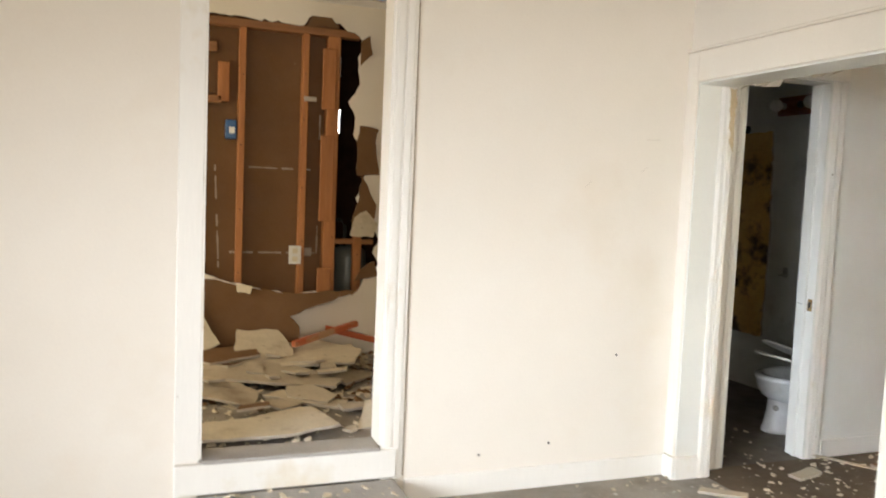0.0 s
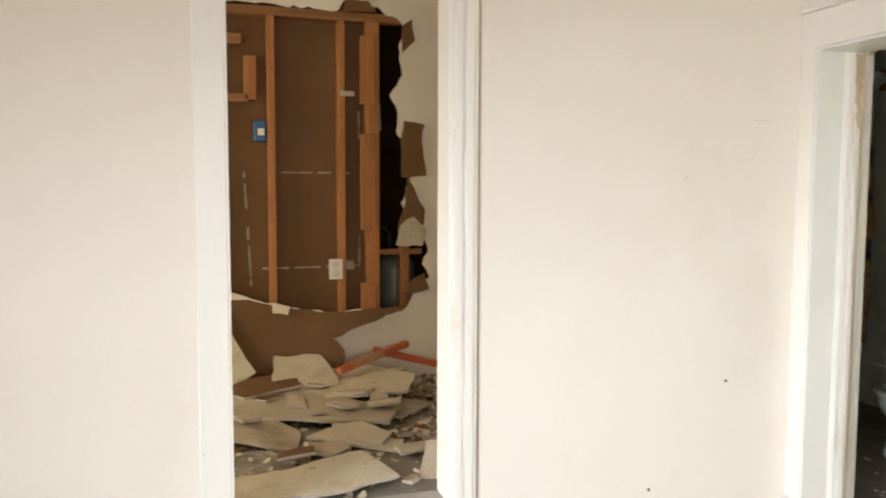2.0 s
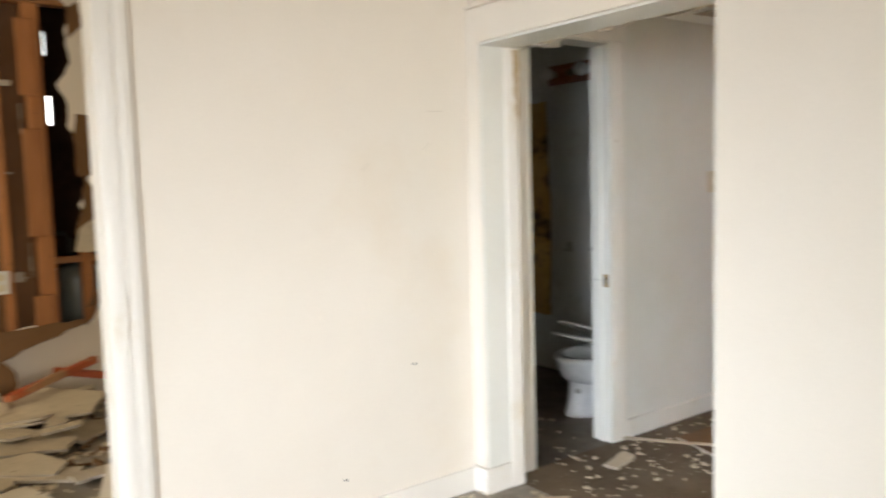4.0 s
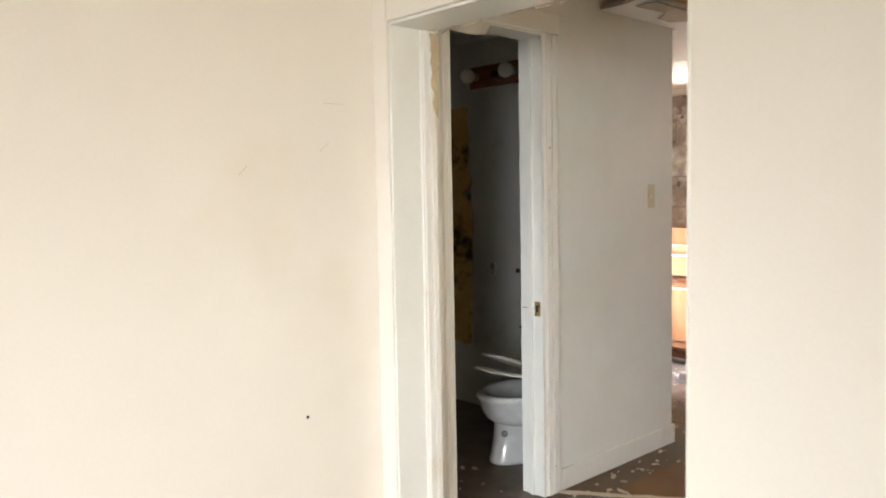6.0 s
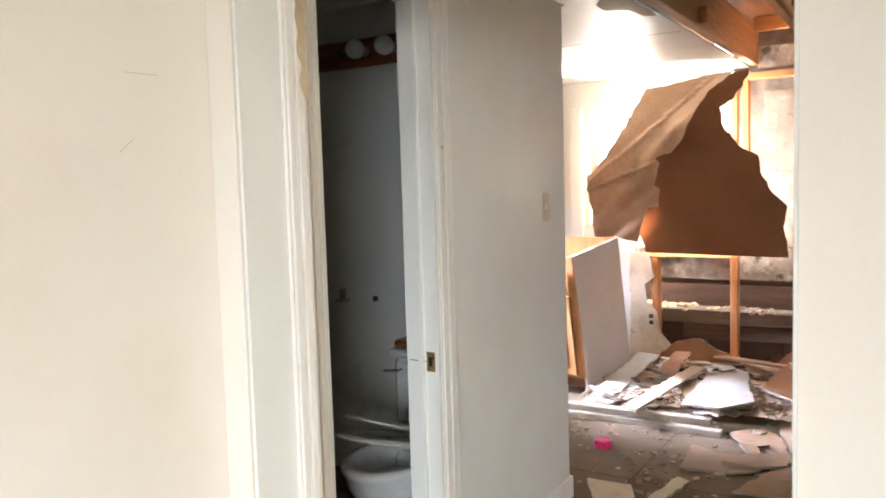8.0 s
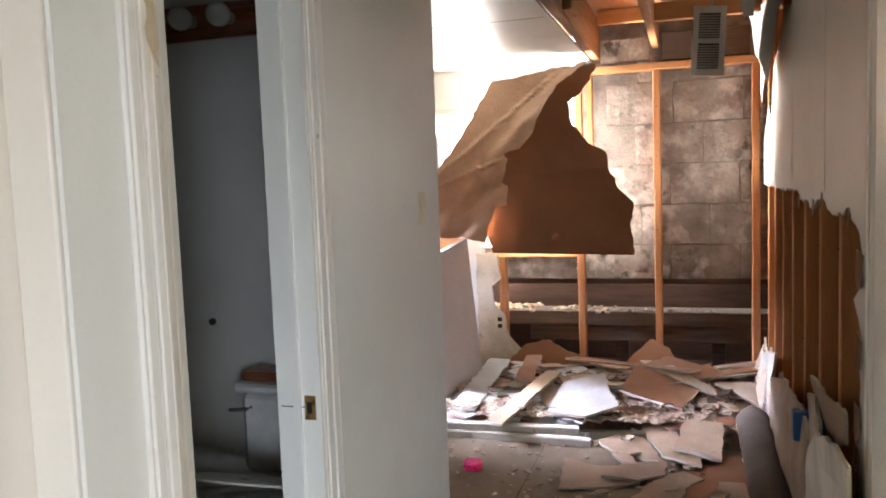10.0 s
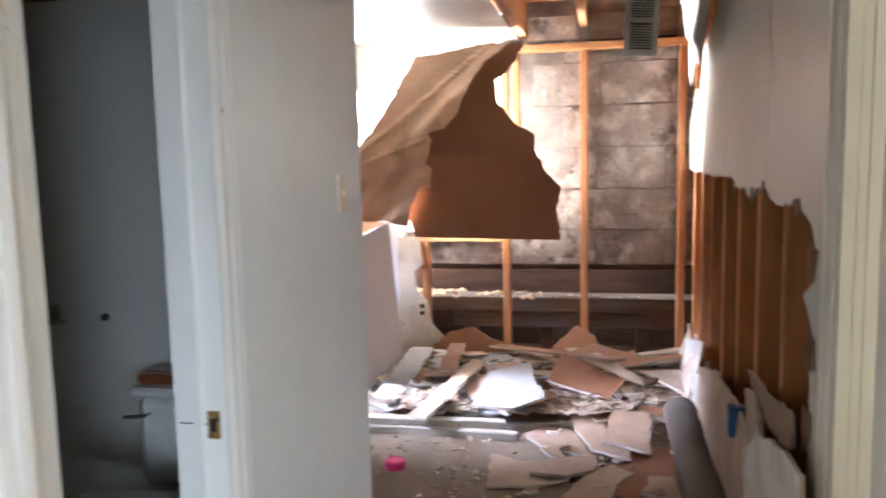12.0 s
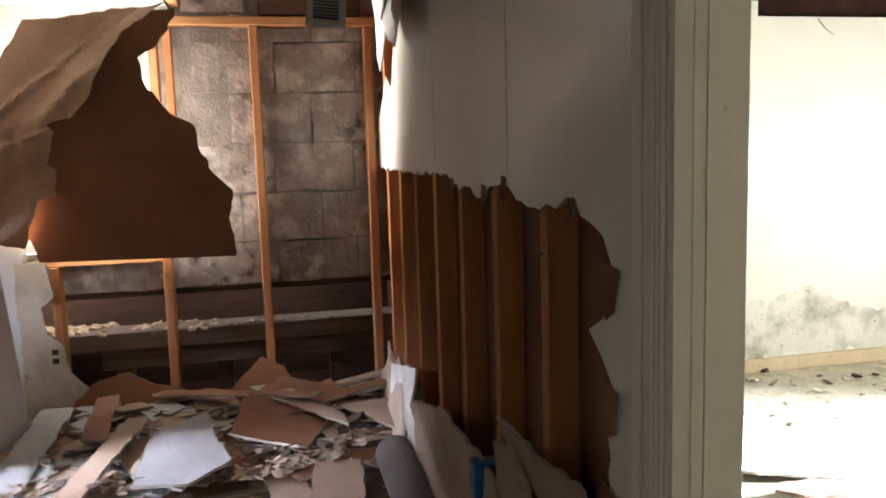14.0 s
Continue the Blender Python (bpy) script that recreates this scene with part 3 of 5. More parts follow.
bx(bm, 3.10, 3.985, DR + 0.0002, DR + 0.018, 2.052, 2.15, 0.003)
structure("trim_bright_room_door", bm, TRIM, "fluted off-white door casing with worn paint", "trim")
structure("trim_bright_room_jamb", boxes((3.856, 3.871, 2.105, DR + 0.006, 0, 2.05), (3.115, 3.856, 2.105, DR + 0.006, 2.036, 2.05), (3.851, 3.856, 2.145, 2.178, 0, 2.035), (3.853, 3.856, 2.179, 2.2, 0, 2.035)), TRIM, "stained off-white door jamb", "trim")

structure("trim_opening_jamb", boxes((2.645, 3.086, 2.3902, 2.396, 0, 1.931)), HALL, "off-white painted side of the wide opening", "trim")
split = part("wall_crack", sheet([(2.9225, 1.385), (2.927, 1.43), (2.929, 1.47), (2.928, 1.51), (2.924, 1.555), (2.922, 1.50), (2.9215, 1.44)], 0.0006), [DARK, DARK, DARK])
split.matrix_world = Matrix.Translation((0, 2.3968, 0)) @ UPRIGHT_NY
tagged(split, "dark bowed split in the painted trim", "crack", kind="structure")

# ---- front room ----
step = thing("concrete_step", "low grey concrete step with chipped white front", "step")
part("tread", boxes((0.375, 1.217, 3.325, A - 0.027, 0.0, 0.117), bevel=0.012), STEP, step)
part("riser_board", boxes((0.382, 1.21, 3.309, 3.3245, 0.0, 0.10), bevel=0.004), TRIM, step, "white painted riser board")


# ---- timber ----
def stud(name, x0, x1, y0, y1, z0, z1, material, label, group):
    ob = part(name, boxes((x0, x1, y0, y1, z0, z1), bevel=0.004), material)
    rnd = random.Random(int(x0 * 997 + y0 * 131))
    if group in ("kitchen side studs", "kitchen far studs", "back room studs"):
        for k in range(max(2, int((z1 - z0) / 0.4))):
            z, u = z0 + (k + rnd.uniform(0.2, 0.8)) * (z1 - z0) / max(2, int((z1 - z0) / 0.4)), rnd.uniform(0.25, 0.75)
            at = {"kitchen side studs": pose(x0 + (x1 - x0) * u, y1 - 0.0005, z, -90, 0, 0), "kitchen far studs": pose(x0 + 0.0005, y0 + (y1 - y0) * u, z, 0, -90, 0), "back room studs": pose(x0 + (x1 - x0) * u, y0 + 0.0005, z, 90, 0, 0)}[group]
            part("nail", lathe([(0.0015, 0.0), (0.0015, 0.007), (0.0042, 0.007), (0.003, 0.009)], 8), DARKMETAL, ob, "dark nail head", m=at)
    return tagged(ob, label, "timber", group)


for x in (-0.10, 0.29, 0.695, 1.093):
    stud("wall_stud", x + 0.006, x + 0.046, 5.502, 5.588, 0.30, 2.345, STUD, "bare pine wall stud inside the torn wall", "back room studs")
stud("wall_stud", 1.262, 1.342, 5.502, 5.588, 0.30, 2.345, STUD, "double pine stud beside the dark gap", "back room studs")
stud("wall_stud", 1.478, 1.535, 5.55, 5.60, 0.25, 1.18, STUD, "short pine stud in the dark gap", "back room studs")
stud("wall_plate", -2.0, 1.48, 5.502, 5.588, 2.345, 2.395, STUDX, "pine top plate above the studs", "back room plates")
stud("wall_plate", 1.345, 1.62, 5.56, 5.60, 0.985, 1.02, STUDX, "small brown cross piece in the gap", "back room plates")
for z0, z1 in ((1.87, 2.26), (1.14, 1.70), (0.62, 0.83)):
    stud("nailing_block", 1.224, 1.315, 5.478, 5.501, z0, z1, STUD, "pine nailing board fixed to the double stud", "back room blocks")
stud("nailing_block", 0.455, 0.565, 5.54, 5.588, 2.185, 2.245, STUDX, "short pine block on the wall", "back room blocks")
stud("nailing_block", 0.575, 0.645, 5.54, 5.588, 1.88, 2.125, STUD, "short pine block on the wall", "back room blocks")
stud("nailing_block", 0.40, 0.60, 5.54, 5.588, 1.868, 1.915, STUDX, "short pine block on the wall", "back room blocks")
stud("nailing_block", 0.36, 0.40, 5.54, 5.588, 1.83, 2.25, STUD, "short pine block on the wall", "back room blocks")
stud("ceiling_joist", 1.30, 2.0, 4.55, 4.60, 2.60, 2.78, STUDX, "bare joist seen through the ceiling hole", "back room joists")
stud("ceiling_joist", 1.30, 2.0, 5.0, 5.05, 2.60, 2.78, STUDX, "bare joist seen through the ceiling hole", "back room joists")


def tape_line(pts, w, seed):
    rnd = random.Random(seed)
    bm = bmesh.new()
    for (x0, z0), (x1, z1), dens in pts:
        n = int(max(abs(x1 - x0), abs(z1 - z0)) / 0.035)
        for k in range(n):
            if rnd.random() > dens:
                continue
            x, z = x0 + (x1 - x0) * k / n, z0 + (z1 - z0) * k / n
            a = 0.02 if abs(x1 - x0) > abs(z1 - z0) else w * rnd.uniform(0.5, 1.3)
            b = w * rnd.uniform(0.5, 1.3) if abs(x1 - x0) > abs(z1 - z0) else 0.02
            bx(bm, x - a, x + a, 5.5865, 5.5895, z - b, z + b)
    return bm


tagged(part("joint_compound", tape_line([((0.80, 1.475), (1.08, 1.475), 0.75), ((1.16, 1.475), (1.24, 1.475), 0.5), ((0.57, 1.46), (0.60, 0.86), 0.6), ((0.60, 0.84), (0.61, 0.80), 1.0), ((0.65, 0.92), (1.24, 0.92), 0.9), ((1.235, 0.94), (1.235, 1.12), 0.9), ((1.235, 1.70), (1.235, 1.86), 0.9), ((0.59, 1.475), (0.68, 1.475), 0.3)], 0.005, 3), JOINTC),
       "white joint compound squeezed through drywall seams", "joint compound", kind="stuff")

blue_box = thing("electrical_box", "blue plastic electrical box nailed to a stud", "electrical box")
part("body", boxes((0.625, 0.692, 5.515, 5.585, 1.645, 1.765), bevel=0.006), BLUE, blue_box)
part("label_sticker", boxes((0.645, 0.68, 5.5125, 5.5148, 1.68, 1.72)), WPLASTIC, blue_box, "white sticker")
outlet = thing("wall_outlet", "white outlet plate on a stud with cable", "outlet")
part("plate", boxes((1.035, 1.115, 5.480, 5.487, 0.855, 0.975), bevel=0.003), WPLASTIC, outlet)
for z in (0.888, 0.942):
    part("socket", boxes((1.058, 1.092, 5.4775, 5.4798, z - 0.016, z + 0.016), bevel=0.002), PLASTIC, outlet)
part("box", boxes((1.04, 1.11, 5.4875, 5.5015, 0.86, 0.97)), BLUE, outlet, "blue plastic back box")
clip = thing("cable_clip", "small pale cable clip on a stud", "cable clip")
part("body", boxes((1.11, 1.19, 5.492, 5.5015, 1.915, 1.945), bevel=0.003), GYP, clip)
tagged(part("patch_block", boxes((1.145, 1.20, 5.575, 5.589, 0.90, 0.955), bevel=0.003), GYP), "pale plaster patch beside the outlet", "patch")
heater = thing("water_heater", "grey green tank in the dark cavity", "water heater")
part("tank", lathe([(0.11, 0.25), (0.125, 0.27), (0.125, 0.88), (0.115, 0.93), (0.06, 0.96)]), TANKM, heater, m=Matrix.Translation((1.50, 5.78, 0)), smooth=True)
part("pipe", tube([(1.47, 5.78, 0.95), (1.47, 5.78, 1.10), (1.43, 5.74, 1.14), (1.37, 5.74, 1.14)], 0.012), DARKMETAL, heater)


# ---- drywall pieces ----
def flake(points, at, rot, label, group, mats, seed=1, thick=0.013, cuts=2, curl=0.0, jag=0.007, straight=(), name="drywall_piece", wob=0.002):
    rnd = random.Random(seed)
    ph = rnd.uniform(0, 6)

    def bend(x, y):
        return (0, 0, curl * (x * math.cos(ph) + y * math.sin(ph)) ** 2 + wob * noise.noise((x * 5 + seed, y * 5, seed * 1.7)))

    ob = part(name, sheet(ragged(points, 0.045, jag, seed, straight), thick, cuts, bend), mats)
    ob.matrix_world = pose(*at, *rot)
    return tagged(ob, label, "drywall", group)


RUB = [FACE, GYP, KRAFT]
RUBB = [KRAFT, GYP, FACE]
BR = "broken drywall in the back room"
F2 = 0.25
flake([(0.0, 0.0), (0.35, -0.02), (0.60, 0.05), (0.58, 0.14), (0.52, 0.36), (0.40, 0.33), (0.2, 0.25), (-0.2, 0.22), (-0.25, 0.05)], (0.42, 3.75, F2 + 0.035), (1, -1.5, 0), "long cream drywall slab lying by the doorway", BR, RUB, 1)
flake([(-0.25, 0), (0.02, -0.12), (0.20, -0.2), (0.24, 0.02), (0.05, 0.30), (-0.25, 0.42)], (0.50, 4.50, F2 + 0.05), (5, 5, 0), "cream drywall slab with a dirty spotted face", BR, RUB, 2, curl=-0.12)
flake([(-0.3, 0), (0.2, -0.2), (0.55, -0.30), (0.62, -0.15), (0.4, 0.1), (0.05, 0.28), (-0.3, 0.28)], (0.60, 4.78, F2 + 0.075), (4, 1, 0), "long pale drywall slab on the heap", BR, RUB, 3)
flake([(-0.28, -0.16), (0.25, -0.2), (0.33, 0.05), (0.10, 0.30), (-0.32, 0.32)], (1.10, 5.02, F2 + 0.10), (4, -4, -8), "square pale drywall slab tilted on rubble", BR, RUB, 4)
flake([(-0.16, 0), (0.16, -0.08), (0.20, 0.12), (0.13, 0.34), (0.05, 0.36), (-0.05, 0.34), (-0.12, 0.36), (-0.15, 0.16)], (0.82, 5.02, F2 + 0.08), (19, 2, 0), "pale drywall slab leaning up on the heap", BR, RUB, 5, curl=0.15)
flake([(-0.22, -0.12), (0.10, -0.18), (0.16, 0.05), (-0.05, 0.18), (-0.25, 0.15)], (0.45, 5.0, F2 + 0.09), (2, 6, 12), "cream drywall piece with torn brown paper", BR, RUB, 6)
flake([(-0.18, -0.1), (0.14, -0.14), (0.22, 0.06), (0.0, 0.14), (-0.2, 0.1)], (0.62, 5.08, F2 + 0.115), (3, -3, 30), "torn drywall piece showing brown backing", BR, RUBB, 7)
flake([(-0.14, -0.13), (0.17, -0.13), (0.2, 0.13), (-0.1, 0.13)], (1.28, 3.95, F2 + 0.05), (14, -6, -14), "small white tile shaped drywall piece", BR, RUB, 8, jag=0.004)
flake([(-0.12, -0.04), (0.2, -0.02), (0.22, 0.08), (-0.1, 0.05)], (1.20, 4.15, F2 + 0.03), (3, 4, 18), "narrow white drywall strip", BR, RUB, 9)
flake([(-0.1, -0.12), (0.14, -0.1), (0.2, 0.2), (0.0, 0.24)], (1.52, 4.55, F2 + 0.08), (24, -20, 10), "pale drywall piece standing on edge", BR, RUB, 10)
flake([(-0.25, -0.07), (0.2, -0.1), (0.28, 0.03), (-0.2, 0.1)], (1.22, 5.30, F2 + 0.05), (4, -5, 24), "long pale drywall strip", BR, RUB, 11)
flake([(-0.2, -0.06), (0.25, -0.08), (0.22, 0.06), (-0.15, 0.08)], (0.95, 4.35, F2 + 0.03), (1, 3, -30), "pale drywall strip on the floor", BR, RUB, 13)
flake([(-0.15, -0.08), (0.18, -0.06), (0.12, 0.1), (-0.12, 0.09)], (1.30, 4.75, F2 + 0.03), (5, 2, 40), "small pale drywall piece", BR, RUB, 14)
# sheets leaning on the wall under the hole
leaning = flake([(-0.9, 0.0), (-0.30, 0.0), (-0.05, 0.03), (0.06, 0.06), (0.08, 0.20), (0.02, 0.27), (0.48, 0.435), (0.30, 0.44), (0.05, 0.42), (-0.28, 0.47), (-0.55, 0.56), (-0.9, 0.62)], (1.02, 5.31, F2 + 0.02), (70, 0, 0), "brown backed drywall sheet leaning under the hole", BR, RUBB, 21, jag=0.008, cuts=1)
flake([(-0.5, 0.0), (0.05, 0.02), (0.20, 0.12), (0.05, 0.40), (-0.03, 0.52), (-0.5, 0.70)], (0.40, 5.24, F2 + 0.02), (69, 0, 2), "cream drywall sheet leaning on the brown one", BR, RUB, 22, jag=0.006, cuts=1)
flake([(-0.05, -0.02), (0.06, -0.03), (0.07, 0.02), (-0.03, 0.03)], (0.735, 5.455, 0.695), (72, 0, -20), "small white paper scrap stuck on brown paper", BR, RUB, 23, thick=0.004, cuts=0)
# torn paper round the hole
for k, (pts, x, z) in enumerate([([(-0.06, -0.17), (0.09, -0.16), (0.06, 0.05), (0.08, 0.14), (-0.05, 0.16), (-0.07, 0.05)], 1.53, 1.62), ([(-0.08, -0.14), (0.07, -0.15), (0.09, -0.02), (-0.02, 0.18), (-0.03, 0.02)], 1.52, 1.28),
                                 ([(-0.1, -0.04), (0.1, -0.03), (0.05, 0.03), (-0.08, 0.03)], 1.22, 2.425), ([(-0.08, -0.06), (0.09, -0.02), (0.06, 0.08), (-0.03, 0.03)], 1.55, 0.80), ([(-0.03, -0.1), (0.05, -0.02), (0.03, 0.1), (-0.03, 0.06)], 1.50, 2.27)]):
    flake(pts, (x, 5.471, z), (90, 0, 0), "torn brown paper at the edge of the hole", "torn paper", RUBB, 30 + k, 0.002, 1, 0.2, name="torn_paper")
flake([(-0.09, -0.08), (0.07, -0.09), (0.10, 0.0), (0.02, 0.09), (-0.06, 0.04)], (1.52, 5.462, 1.13), (86, 0, 0), "white drywall flap hanging at the hole", "torn paper", RUB, 37, 0.008, 1, name="torn_paper")

for a, b, lab in (((1.021, 5.12, 0.398), (1.481, 5.4, 0.469), "orange red painted timber lying on rubble"), ((1.268, 5.38, 0.445), (1.643, 5.3, 0.358), "orange red painted timber on the floor")):
    a, b = Vector(a), Vector(b)
    ob = part("painted_timber", boxes((0, (b - a).length, -0.02, 0.02, -0.018, 0.018), bevel=0.003), RED)
    ob.matrix_world = Matrix.Translation(a) @ (b - a).to_track_quat("X", "Z").to_matrix().to_4x4()
    tagged(ob, lab, "timber", "red timbers")


def rubble(name, count, area, z, size, material, seed, label, clump=0.0):
    """Loose chips: small uneven broken plates, too many to count."""
    rnd = random.Random(seed)
    verts, faces = [], []
    x0, x1, y0, y1 = area
    for _ in range(count):
        for _try in range(8):
            x, y = rnd.uniform(x0, x1), rnd.uniform(y0, y1)
            if noise.noise((x * 2.3 + seed, y * 2.3, seed)) > clump * (rnd.random() - 0.35):
                break
        s = size * rnd.uniform(0.25, 1.0) ** 1.6
        n, h, turn = rnd.choice((4, 5, 5, 6)), s * rnd.uniform(0.15, 0.5), rnd.uniform(0, 6.3)
        tilt = Euler((rnd.uniform(-0.5, 0.5), rnd.uniform(-0.5, 0.5), turn)).to_matrix()
        base = len(verts)
        ring = [(s * rnd.uniform(0.5, 1.0) * math.cos(6.283 * k / n), s * rnd.uniform(0.35, 0.8) * math.sin(6.283 * k / n)) for k in range(n)]
        for side in (0, 1):
            for a, b in ring:
                p = tilt @ Vector((a, b, h * side))
                verts.append((x + p.x, y + p.y, z + max(p.z, -0.002) + s * 0.05))
        faces.append([base + n + k for k in range(n)])
        faces.append([base + n - 1 - k for k in range(n)])
        faces += [[base + k, base + (k + 1) % n, base + n + (k + 1) % n, base + n + k] for k in range(n)]
    me = bpy.data.meshes.new(name)
    me.from_pydata(verts, [], faces)
    me.materials.append(material)
    return tagged(new(name, me), label, "rubble", kind="stuff")


rubble("plaster_rubble", 900, (0.42, 2.2, 3.75, 5.45), F2, 0.035, FACE, 11, "small plaster crumbs over the concrete floor", 1.0)
rubble("plaster_rubble", 1100, (0.75, 1.75, 3.72, 4.4), F2, 0.04, FACE, 12, "small plaster crumbs by the door jamb", 0.5)
rubble("brown_rubble", 260, (0.42, 2.0, 4.2, 5.45), F2, 0.05, KRAFT, 13, "torn brown paper scraps", 1.0)
rubble("paint_chips", 40, (0.42, 1.19, 3.34, 3.56), 0.117, 0.03, FACE, 14, "white paint chips on the step", 0.0)
rubble("paint_chips", 210, (1.3, 2.62, 2.5, 3.56), 0.0, 0.022, FACE, 15, "white paint chips on the floor", 1.0)
rubble("paint_chips", 420, (2.65, 4.6, 2.5, 3.57), 0.0, 0.024, FACE, 16, "white paint chips on the hall floor", 1.0)
rubble("paint_chips", 40, (3.0, 3.6, 3.6, 4.4), 0.0, 0.025, FACE, 17, "chips on the bathroom floor", 0.0)

# ---- hall ----
card = flake([(-0.35, -0.28), (0.42, -0.22), (0.45, 0.12), (0.30, 0.22), (-0.25, 0.2)], (4.05, 3.18, 0.02), (0, 0, -4), "brown cardboard like drywall sheet on the hall floor", "hall pieces", RUBB, 41, jag=0.01)
flake([(-0.5, -0.012), (0.5, -0.02), (0.5, 0.012), (-0.48, 0.018)], (3.85, 3.13, 0.035), (1, 2, -48), "long torn white paper strip on the floor", "hall pieces", RUB, 42, 0.004, 2, 0.05)
flake([(-0.12, -0.03), (0.10, -0.04), (0.12, 0.03), (-0.1, 0.03)], (2.75, 3.28, 0.016), (0, 2, -30), "white drywall strip on the floor", "hall pieces", RUB, 43)
flake([(-0.10, -0.04), (0.10, -0.03), (0.12, 0.04), (-0.1, 0.03)], (3.35, 3.38, 0.016), (2, 0, 12), "white drywall strip on the floor", "hall pieces", RUB, 44)
flake([(-0.13, -0.09), (0.12, -0.1), (0.1, 0.1), (-0.08, 0.08)], (4.62, 3.40, 0.05), (12, -8, 25), "crumpled white drywall scrap on the floor", "hall pieces", RUB, 45)
flake([(-0.16, -0.03), (0.16, -0.04), (0.18, 0.03), (-0.15, 0.03)], (4.85, 3.22, 0.02), (3, 0, -8), "white drywall strip on the floor", "hall pieces", RUB, 46)
flake([(-0.13, -0.045), (0.0, -0.04), (0.10, -0.022), (0.14, 0.03), (0.0, 0.04), (-0.13, 0.03)], (3.05, 3.545, 1.995), (74, 4, 2), "torn white paint flap hanging over the bathroom door", "hall pieces", [TRIM, GYP, TRIM], 47, 0.003, 2, 0.6, 0.003, name="paint_flap")

switch = thing("light_switch", "ivory double light switch plate on the hall wall", "light switch")
part("plate", boxes((4.362, 4.435, A - 0.007, A - 0.0004, 1.265, 1.385), bevel=0.002), PLASTIC, switch)
part("toggle", boxes((4.393, 4.404, A - 0.016, A - 0.0072, 1.315, 1.337), bevel=0.001), PLASTIC, switch)
strike = thing("strike_plate", "tarnished brass strike plate on the door jamb", "door hardware")
part("plate", boxes((3.5325, 3.5348, 3.600, 3.632, 0.81, 0.875), bevel=0.0005), BRASS, strike)
part("latch_hole", boxes((3.5315, 3.5324, 3.610, 3.625, 0.828, 0.858)), DARKMETAL, strike)
tagged(part("jamb_crack", boxes((3.5335, 3.5347, 3.633, 3.70, 0.842, 0.8445)), DARKMETAL), "thin crack across the door jamb", "crack")
for x, z in ((1.976, 0.21), (1.62, 0.18), (2.32, 0.62)):
    nail = part("nail", lathe([(0.004, 0), (0.006, 0.004), (0.003, 0.007)], 8), DARKMETAL)
    nail.matrix_world = pose(x, A - 0.0005, z, 90, 0, 0)
    tagged(nail, "small dark nail head in the wall", "nail", "wall nails")
SCRATCH = mat("scuffed paint", (0.64, 0.57, 0.47), (0.70, 0.63, 0.53), 9, 0.7, 0.0)
for x0, z0, x1, z1 in ((2.42, 1.66, 2.50, 1.662), (2.40, 1.50, 2.435, 1.53), (0.9 + 1.2, 1.42, 2.13, 1.45)):
    sc = part("wall_scratch", boxes((0, math.hypot(x1 - x0, z1 - z0), -0.0008, 0.0, -0.0009, 0.0009)), SCRATCH)
    sc.matrix_world = pose(x0, A, z0, 0, -math.degrees(math.atan2(z1 - z0, x1 - x0)), 0)
    tagged(sc, "fine grey scratch in the wall paint", "scratch", "wall scratches")

for x, z0, z1 in ((5.63, 1.36, 1.78), (4.72, 1.34, 2.05)):
    sm = part("wall_seam", boxes((x, x + 0.003, DR + 0.0001, DR + 0.0008, z0, z1)), JOINTC)
    tagged(sm, "fine vertical seam in the drywall", "seam", "drywall seams", "structure")
for x in (5.55, 6.75):
    sm = part("ceiling_seam", boxes((x, x + 0.006, 3.33, 6.4, 2.1905, 2.1918)), JOINTC)
    tagged(sm, "grey drywall seam in the white ceiling", "seam", "drywall seams", "structure")

peel = part("peeled_paint", sheet(ragged([(2.820, 1.66), (2.846, 1.62), (2.846, 1.925), (2.805, 1.925), (2.813, 1.80)], 0.02, 0.006, 77), 0.001), [PEEL, PEEL, PEEL])
peel.matrix_world = Matrix.Translation((0, 3.4885, 0)) @ UPRIGHT_Y
tagged(peel, "tan patch of peeled paint on the casing", "peeled paint", kind="structure")
prnd = random.Random(9)
for k in range(7):
    w = prnd.uniform(0.03, 0.07)
    flake([(-w, -0.02), (w, -0.015), (w * 0.8, 0.02), (-w * 0.7, 0.025)], (2.835, 3.42 - 0.14 * k + prnd.uniform(-0.03, 0.03), 1.933), (prnd.uniform(-40, -10), prnd.uniform(-10, 10), 90 + prnd.uniform(-12, 12)), "torn paint scrap under the header edge", "header scraps", RUB, 430 + k, 0.002, 1, 0.5, 0.008, name="paint_flap")
for x0, x1, y0, y1 in ((4.95, 4.955, 2.3, 3.9), (5.86, 5.865, 2.3, 4.1), (4.62, 5.9, 3.42, 3.424)):
    sm = part("floor_seam", boxes((x0, x1, y0, y1, -0.01, 0.0008)), DARK)
    tagged(sm, "dark seam between vinyl sheets", "seam", "floor seams", "structure")

# ---- bathroom ----
toilet = thing("toilet", "white toilet with broken seat pieces on its rim", "toilet")
TX, TY, TZ = 3.91, 4.05, 0.86
bowl = lathe([(0.08, 0.20), (0.125, 0.215), (0.17, 0.255), (0.192, 0.31), (0.199, 0.36), (0.208, 0.372), (0.209, 0.392), (0.20, 0.404), (0.165, 0.402), (0.155, 0.38), (0.12, 0.30), (0.06, 0.24)], 32, 1.25, 0.92)
SQUAT = Matrix.Diagonal((1, 1, TZ, 1))
part("bowl", bowl, CERAMIC, toilet, m=Matrix.Translation((TX, TY, 0)) @ SQUAT, smooth=True)
part("pedestal", lathe([(0.172, -0.003), (0.172, 0.02), (0.164, 0.04), (0.150, 0.15), (0.145, 0.24), (0.15, 0.30)], 28, 1.25, 0.68), CERAMIC, toilet, m=Matrix.Translation((TX + 0.005, TY, 0)) @ SQUAT, smooth=True)
